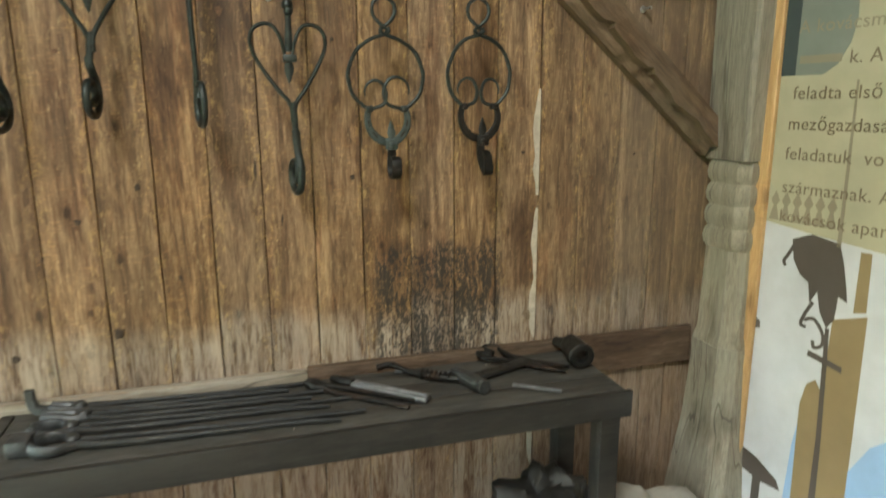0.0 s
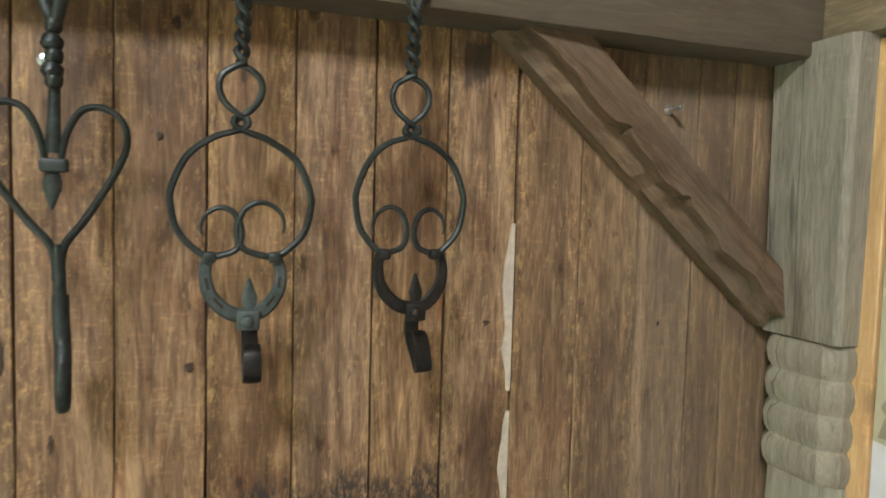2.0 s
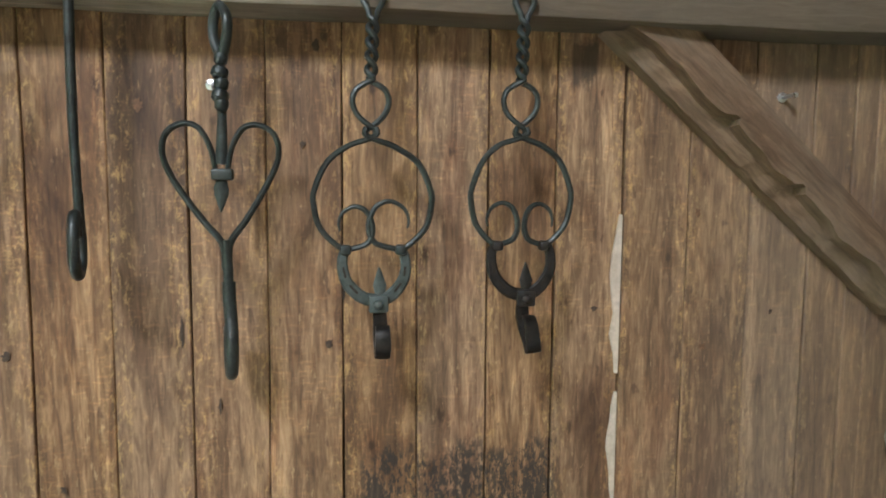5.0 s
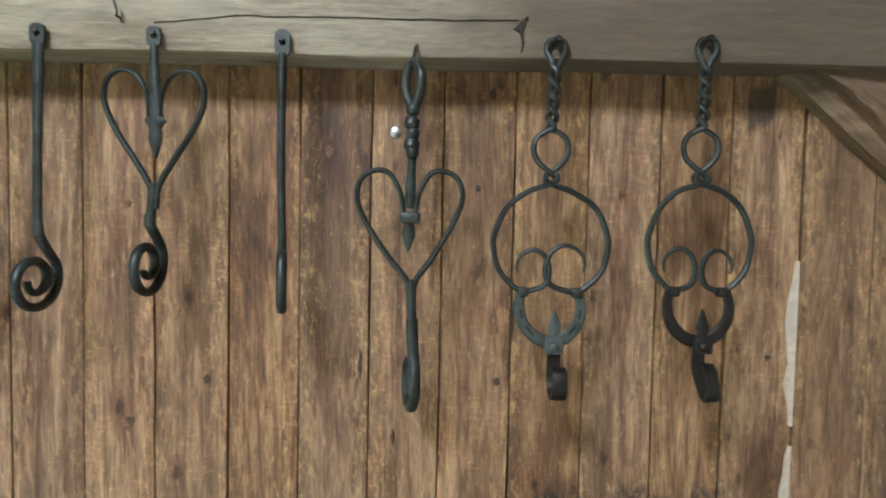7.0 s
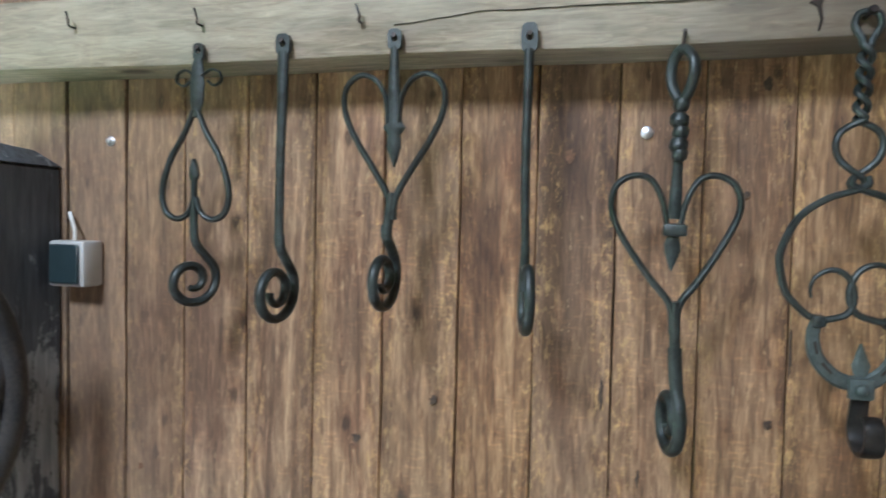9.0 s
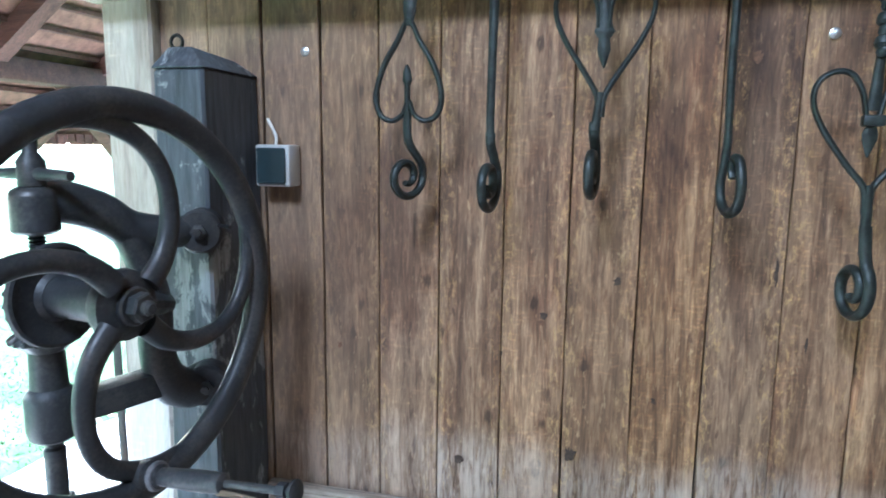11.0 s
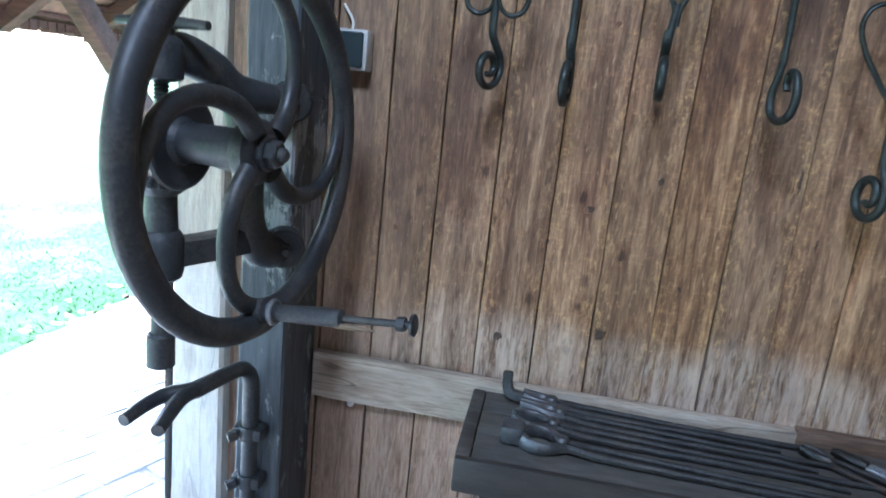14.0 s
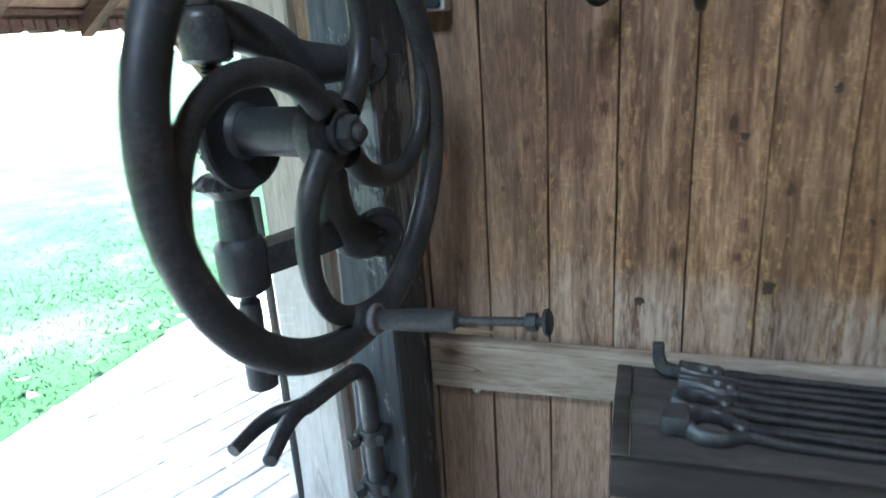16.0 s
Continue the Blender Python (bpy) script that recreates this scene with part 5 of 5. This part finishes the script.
t = lay("tongs", "dark forged tongs lying askew on the bench", "tongs", 0.205, 1.70, -38)
for s in (-1, 1):
    part("rein", sweep(spline([(0.0, s * 0.005, 0.012), (0.05, s * 0.018, 0.01), (0.27, s * 0.020, 0.007)], 6), [0.010, 0.008, 0.0065], 8), black_iron, t)
    part("jaw", sweep([(0.006, -s * 0.007, 0.013), (-0.03, -s * 0.014, 0.015), (-0.06, -s * 0.006, 0.016)], [(0.009, 0.010), (0.010, 0.012), (0.007, 0.012)], 8, ref=(0, 0, 1)), black_iron, t)
t = lay("flat_tool", "grey steel scraper bar with a dark handle", "hand tool", 0.285, 1.70, -41)
part("blade", box(0.0, 0.24, -0.017, 0.017, 0.004, 0.020, 0.004, segments=2), filed_steel, t)
part("rib", box(0.01, 0.235, -0.006, 0.006, 0.019, 0.025, 0.002), filed_steel, t)
part("handle", lathe([(0.012, 0.0), (0.015, 0.02), (0.013, 0.06), (0.008, 0.075)], aim((0.0, 0, 0.014), (-1, 0, 0.02)), 12), black_iron, t)
t = lay("hand_drill", "dark ratchet brace with a crooked handle", "hand tool", 0.42, 1.74, -28)
part("crank", sweep(spline([(-0.07, 0.03, 0.012), (-0.03, 0.05, 0.018), (0.02, 0.02, 0.016), (0.08, 0.0, 0.015), (0.15, -0.01, 0.014), (0.22, -0.012, 0.013)], 6), [0.010, 0.009, 0.008, 0.011, 0.013, 0.008], 10), black_iron, t)
knurl = bmesh.new()
for k in range(7):
    join(knurl, lathe([(0.012, -0.005), (0.016, 0.0), (0.012, 0.005)], aim((0.08 + k * 0.014, -0.002 - 0.001 * k, 0.016), (1, -0.06, 0)), 12))
part("knurled_ring", knurl, black_iron, t)
t = lay("iron_rod", "thin grey steel rod lying on the bench", "rod", 0.42, 1.765, -20)
part("rod", sweep([(0, 0, 0.006), (0.15, 0, 0.006), (0.25, 0.002, 0.006)], 0.006, 8), tool_iron, t)
t = lay("hammer", "small dark cross-peen hammer on the bench", "hammer", 0.60, 1.628, 20)
part("head", rough_up(box(-0.018, 0.018, -0.075, 0.055, 0.004, 0.038, 0.007, segments=2), 0.003, 30), tool_iron, t)
part("face", lathe([(0.018, 0.0), (0.021, 0.006), (0.020, 0.016)], aim((0, -0.072, 0.021), (0, -1, 0)), 14), tool_iron, t)
part("handle", box(0.017, 0.23, -0.020, 0.012, 0.006, 0.024, 0.005, segments=2), black_wood, t)
for k in range(4):
    part("hole", lathe([(0.005, 0.0), (0.005, 0.002)], Matrix.Translation((0.06 + k * 0.035, -0.004, 0.0236)), 10), black_iron, t)
t = lay("steel_punch", "bright slim steel punch near the bench edge", "punch", 0.725, 1.575, -36)
part("shank", sweep([(0, 0, 0.006), (0.14, 0, 0.006)], [(0.008, 0.005), (0.006, 0.005)], 8, ref=(0, 0, 1)), filed_steel, t)
t = lay("shears", "dark iron hand shears with looped handles", "shears", 0.80, 1.72, -40)
for s in (-1, 1):
    part("blade", sweep([(0.0, s * 0.004, 0.014), (0.07, s * 0.014, 0.013), (0.16, s * 0.022, 0.012)], [(0.010, 0.008), (0.013, 0.008), (0.003, 0.004)], 8, ref=(0, 0, 1)), black_iron, t)
    part("handle_loop", sweep(spline([(0.0, -s * 0.006, 0.014), (-0.05, -s * 0.03, 0.02), (-0.09, -s * 0.05, 0.028), (-0.12, -s * 0.025, 0.030), (-0.08, -s * 0.008, 0.024)], 6), 0.008, 8), black_iron, t)
t = lay("iron_bush", "dark cylindrical iron bush at the bench end", "iron fitting", 0.975, 1.63, -35)
bush = lathe([(0.028, -0.11), (0.034, -0.105), (0.036, -0.03), (0.040, 0.0), (0.036, 0.004), (0.020, 0.003), (0.018, -0.02)], aim((0, 0, 0.041), (0.45, -0.9, 0)), 24)
part("body", bush, black_iron, t)
part("stub", sweep([(-0.03, 0.08, 0.04), (-0.10, 0.13, 0.034)], [0.022, 0.016], 12), black_iron, t)
t = lay("chisel", "black cold chisel by the wall", "chisel", 0.80, 1.765, -50)
part("shank", sweep([(0, 0, 0.010), (0.10, 0, 0.010), (0.14, 0, 0.008)], [(0.009, 0.009), (0.010, 0.008), (0.012, 0.003)], 8, ref=(0, 0, 1)), black_iron, t)

# small chips and crumbs on the bench
for k in range(12):
    x, y = random.uniform(-0.58, 0.95), random.uniform(1.475, 1.78)
    c = thing("wood_chip", "tiny pale wood chip on the bench", "chip", "chips on the bench", at=pose(x, y, BZ, 0, 0, random.uniform(0, 180)))
    w = random.uniform(0.0008, 0.0014)
    part("chip", rough_up(box(-w * 2.5, w * 2.5, -w, w, 0, 0.001), 0.0004, 200, k), pale_chip, c)

# ---- under the bench ----
sack = thing("leather_bundle", "dark crumpled leather bundle under the bench", "bundle", at=pose(0.86, 1.62, 0.0))
bm = bmesh.new()
bmesh.ops.create_icosphere(bm, subdivisions=5, radius=1.0, matrix=Matrix.Diagonal((0.23, 0.15, 0.41, 1)))
for v in bm.verts:
    v.co += v.normal * 0.09 * noise.noise(v.co * 7) + v.normal * 0.05 * noise.noise(v.co * 17) + v.normal * 0.025 * noise.noise(v.co * 38)
    v.co.z = max(v.co.z, 0.0)
part("body", bm, plain("black_leather", (0.02, 0.019, 0.018), 0.6, vary=0.4, scale=14), sack)
stone_mat = plain("pale_limestone", (0.42, 0.40, 0.36), 0.85, vary=0.25, scale=12)
for sx, sy, r in ((1.15, 1.64, 0.22), (1.34, 1.61, 0.20)):
    st = thing("stone_block", "pale rough limestone block on the floor", "stone", "stones by the post", at=pose(sx, sy, 0.0, 0, 0, sx * 60))
    bm = box(-r * 0.55, r * 0.55, -r * 0.5, r * 0.5, 0, r * 1.15, 0.03, segments=3)
    bmesh.ops.subdivide_edges(bm, edges=[e for e in bm.edges if e.calc_length() > 0.08], cuts=6, use_grid_fill=True)
    part("body", rough_up(rough_up(bm, 0.028, 8, sx), 0.010, 26, sx), stone_mat, st)

# ---- information board ----
D = Vector((0.17, -0.985, 0)).normalized()
BM = Matrix(((D.x, 0, -D.y, 1.572), (D.y, 0, D.x, 1.638), (0, 1, 0, 0.0), (0, 0, 0, 1)))
if BM.to_3x3() @ Vector((0, 0, 1)) @ Vector((1, 0, 0)) > 0:
    BM = BM @ Matrix.Diagonal((1, 1, -1, 1))
board = thing("information_board", "printed information panel in an orange pine frame", "sign board")
BW, BH0, BH1 = 0.95, 0.10, 1.958


def on_board(bm):
    bmesh.ops.transform(bm, matrix=BM, verts=bm.verts)
    return bm


def slab(u0, u1, v0, v1, w0, w1, bevel=0.0):
    return on_board(box(u0, u1, v0, v1, w0, w1, bevel))


def shape(pts, w):
    bm = bmesh.new()
    f = bm.faces.new([bm.verts.new((u, v, w)) for u, v in pts])
    ex = bmesh.ops.extrude_face_region(bm, geom=[f])
    for v in ex["geom"]:
        if isinstance(v, bmesh.types.BMVert):
            v.co.z += 0.0006
    return on_board(bm)


def ink(name, c, rough=0.45):
    return plain(name, c, rough, vary=0.12, scale=5)


sheet_sky, ink_brown, ink_veil = ink("printed_pale_sky", (0.55, 0.56, 0.60)), ink("printed_brown_text", (0.165, 0.13, 0.085)), ink("printed_sand_veil", (0.42, 0.39, 0.28))
ink_faded, ink_slate = ink("printed_faded_brown", (0.27, 0.235, 0.17)), ink("printed_pale_slate", (0.20, 0.22, 0.195))
# ink_dark is lifted from black for the reflection that washes out the print
ink_teal, ink_dark, ink_ochre, ink_blue = ink("printed_slate", (0.05, 0.065, 0.07)), ink("printed_hazed_black", (0.085, 0.07, 0.062)), ink("printed_ochre", (0.26, 0.19, 0.10)), ink("printed_blue", (0.30, 0.45, 0.68))
part("stile", slab(0.0, 0.042, BH0, BH1, -0.02, 0.014, 0.003), frame_wood, board)
part("stile", slab(BW - 0.042, BW, BH0, BH1, -0.02, 0.014, 0.003), frame_wood, board)
part("top_rail", slab(0.0425, BW - 0.0425, BH1 - 0.045, BH1, -0.02, 0.0135, 0.003), frame_wood, board)
part("bottom_rail", slab(0.0425, BW - 0.0425, BH0, BH0 + 0.045, -0.02, 0.0135, 0.003), frame_wood, board)
part("print", slab(0.043, BW - 0.043, BH0 + 0.046, BH1 - 0.046, -0.012, 0.0), sheet_sky, board, "pale printed panel")
part("veil", shape([(0.044, 1.182), (0.20, 1.165), (0.40, 1.147), (0.90, 1.10), (0.90, 1.905), (0.044, 1.905)], 0.0008), ink_veil, board, "sand-coloured text field")
part("dark_field", shape([(0.044, 1.618), (0.09, 1.618), (0.09, 1.875), (0.30, 1.875), (0.30, 1.911), (0.044, 1.911)], 0.0016), ink_teal, board, "slate corner field")
part("slate_field", shape([(0.09, 1.618), (0.175, 1.618), (0.215, 1.645), (0.245, 1.70), (0.256, 1.76), (0.25, 1.85), (0.24, 1.875), (0.10, 1.875), (0.09, 1.865)], 0.0016), ink_slate, board, "paler slate field")
# printed silhouettes: perched figure, columns, eaves
part("print_column", shape([(0.275, 0.15), (0.395, 0.15), (0.385, 0.965), (0.29, 0.93), (0.282, 0.6)], 0.0008), ink_ochre, board)
part("print_column", shape([(0.232, 0.15), (0.28, 0.15), (0.285, 0.70), (0.262, 0.735), (0.236, 0.71), (0.222, 0.64)], 0.0012), ink_ochre, board)
part("print_column", shape([(0.345, 0.965), (0.38, 0.975), (0.375, 1.14), (0.345, 1.14)], 0.0012), ink_ochre, board)
part("print_pole", shape([(0.285, 0.15), (0.312, 0.15), (0.302, 0.55), (0.290, 0.80), (0.284, 0.90), (0.272, 0.90), (0.276, 0.80), (0.286, 0.55)], 0.0018), ink_dark, board)
part("print_pole", shape([(0.228, 0.80), (0.335, 0.782), (0.335, 0.80), (0.230, 0.818)], 0.0024), ink_dark, board)
part("print_pole", shape([(0.276, 1.14), (0.288, 1.14), (0.280, 1.60), (0.274, 1.60)], 0.0018), ink_faded, board)
part("print_figure", shape([(0.140, 1.14), (0.20, 1.165), (0.285, 1.15), (0.302, 1.10), (0.318, 1.03), (0.325, 0.99), (0.298, 1.0), (0.295, 0.93), (0.275, 0.90), (0.250, 0.94), (0.235, 1.0), (0.215, 0.96), (0.205, 1.02), (0.175, 1.04), (0.150, 1.08)], 0.0018), ink_dark, board)
part("print_scroll", on_board(sweep(spline([(0.205, 0.905, 0.001), (0.235, 0.915, 0.001), (0.265, 0.88, 0.001), (0.268, 0.845, 0.001), (0.245, 0.83, 0.001), (0.238, 0.85, 0.001)], 5), (0.006, 0.001), 6, ref=(0, 0, 1))), ink_dark, board)
part("print_scroll", on_board(sweep(spline([(0.225, 0.965, 0.001), (0.205, 0.925, 0.001), (0.195, 0.89, 0.001), (0.212, 0.885, 0.001)], 5), (0.006, 0.001), 6, ref=(0, 0, 1))), ink_dark, board)
part("print_scroll", on_board(sweep(spline([(0.15, 1.13, 0.001), (0.13, 1.09, 0.001), (0.118, 1.07, 0.001), (0.125, 1.055, 0.001)], 5), (0.006, 0.001), 6, ref=(0, 0, 1))), ink_dark, board)
part("print_eave", shape([(0.045, 0.41), (0.10, 0.395), (0.175, 0.355), (0.19, 0.325), (0.12, 0.32), (0.045, 0.335)], 0.0012), ink_dark, board)
part("print_eave", shape([(0.09, 0.15), (0.12, 0.15), (0.12, 0.325), (0.09, 0.325)], 0.001), ink_dark, board)
part("print_blue", shape([(0.195, 0.15), (0.232, 0.15), (0.226, 0.60), (0.212, 0.50)], 0.001), ink_blue, board)
part("print_blue", shape([(0.395, 0.15), (0.60, 0.15), (0.60, 0.75), (0.44, 0.60), (0.39, 0.5)], 0.001), ink_blue, board)
part("print_mark", shape([(0.044, 0.865), (0.058, 0.86), (0.06, 0.835), (0.044, 0.83)], 0.001), ink_dark, board)
for k in range(6):
    u = 0.052 + k * 0.036
    part("print_crown", shape([(u, 1.19), (u + 0.012, 1.235), (u + 0.002, 1.25), (u + 0.017, 1.28), (u + 0.032, 1.25), (u + 0.022, 1.235), (u + 0.034, 1.19)], 0.0013), ink_faded, board)


def line_of_text(words, u, v, size, m):
    cu = bpy.data.curves.new("text", "FONT")
    cu.body, cu.size, cu.space_character, cu.extrude = words, size, 1.06, 0.0004
    tmp = bpy.data.objects.new("text", cu)
    scene.collection.objects.link(tmp)
    me = bpy.data.meshes.new_from_object(tmp.evaluated_get(bpy.context.evaluated_depsgraph_get()))
    bpy.data.objects.remove(tmp)
    me.transform(BM @ Matrix.Translation((u, v, 0.0026)) @ Matrix.Diagonal((1.0, 1.0, 1, 1)))
    me.materials.clear()
    me.materials.append(m)
    ob = new("lettering", me)
    ob.parent = board


for words, u, v in (("feladta els\u0151", 0.090, 1.551), ("mez\u0151gazdas\u00e1", 0.084, 1.463), ("feladatuk  vo", 0.085, 1.376), ("sz\u00e1rmaznak. A", 0.086, 1.277), ("kov\u00e1csok apara", 0.087, 1.189)):
    line_of_text(words, u, v, 0.052, ink_brown)
line_of_text("A kov\u00e1csmes", 0.088, 1.735, 0.052, ink_faded)
line_of_text("k. A k", 0.245, 1.645, 0.052, ink_brown)
part("text_bar", slab(0.10, 0.225, 1.650, 1.672, 0.0022, 0.0028), ink_faded, board)

# ---- paving ----
bricks = {}
for w in (0.225, 0.24, 0.21):
    bricks[w] = mesh_of("paving_brick", box(-w / 2, w / 2, -0.052, 0.052, -0.06, 0.0, 0.004), paver_mat, False)
rng = random.Random(5)
ang = radians(66)
ca, sa = math.cos(ang), math.sin(ang)
rest = bmesh.new()
count = 0
for r in range(-30, 60):
    along = rng.uniform(0, 0.2)
    for c in range(-30, 50):
        w = rng.choice((0.225, 0.24, 0.21))
        u = c * 0.248 + along
        v = r * 0.114
        x, y = -2.3 + u * ca - v * sa, 2.2 + u * sa + v * ca
        if not (-3.0 < x < -1.42 and 0.6 < y < 6.6):
            continue
        m = pose(x, y, rng.uniform(-0.004, 0.004), rng.uniform(-0.6, 0.6), rng.uniform(-0.6, 0.6), 66 + rng.uniform(-1, 1))
        if y < 3.3 and count < 300:
            o = new("paving_brick", bricks[w])
            o.matrix_world = m
            o.parent = terrace
            count += 1
        else:
            b = box(-w / 2, w / 2, -0.052, 0.052, -0.06, 0.0)
            bmesh.ops.transform(b, matrix=m, verts=b.verts)
            join(rest, b) if len(rest.verts) < 6000 else b.free()
far = part("far_paving", rest, paver_mat, terrace, "", False)
tagged(far, kind="stuff")

# grass by the paving, and dry leaves on its edge
verts, faces = [], []
for k in range(18000):
    x = -3.06 - abs(rng.gauss(0, 1.6)) - rng.uniform(0, 0.05)
    y = rng.uniform(1.0, 9.0)
    hgt, a = rng.uniform(0.008, 0.024), rng.uniform(0, 6.28)
    dx, dy = 0.004 * math.cos(a), 0.004 * math.sin(a)
    lx, ly = rng.gauss(0, 0.025), rng.gauss(0, 0.025)
    i = len(verts)
    verts += [(x - dx, y - dy, -0.06), (x + dx, y + dy, -0.06), (x + lx, y + ly, -0.06 + hgt)]
    faces.append((i, i + 1, i + 2))
gm = bpy.data.meshes.new("grass")
gm.from_pydata(verts, [], faces)
gm.materials.append(ground_mat)
tagged(new("grass", gm), "bright green grass blades at the paving edge", "grass", kind="stuff")
leaf_mat = plain("dry_leaf", (0.10, 0.06, 0.03), 0.8, vary=0.4)
for k in range(26):
    x, y = -3.06 - abs(rng.gauss(0, 0.22)), rng.uniform(1.6, 5.5)
    lf = thing("dry_leaf", "dry brown leaf on the grass edge", "leaf", "leaves by the paving", at=pose(x, y, -0.005, rng.uniform(-20, 20), rng.uniform(-20, 20), rng.uniform(0, 360)))
    bm = bmesh.new()
    vs = [bm.verts.new((0.035 * math.cos(q) * (1 + 0.3 * math.sin(3 * q)), 0.022 * math.sin(q), 0.008 * math.cos(2 * q))) for q in [i * 0.7 for i in range(9)]]
    bm.faces.new(vs)
    part("blade", bm, leaf_mat, lf)
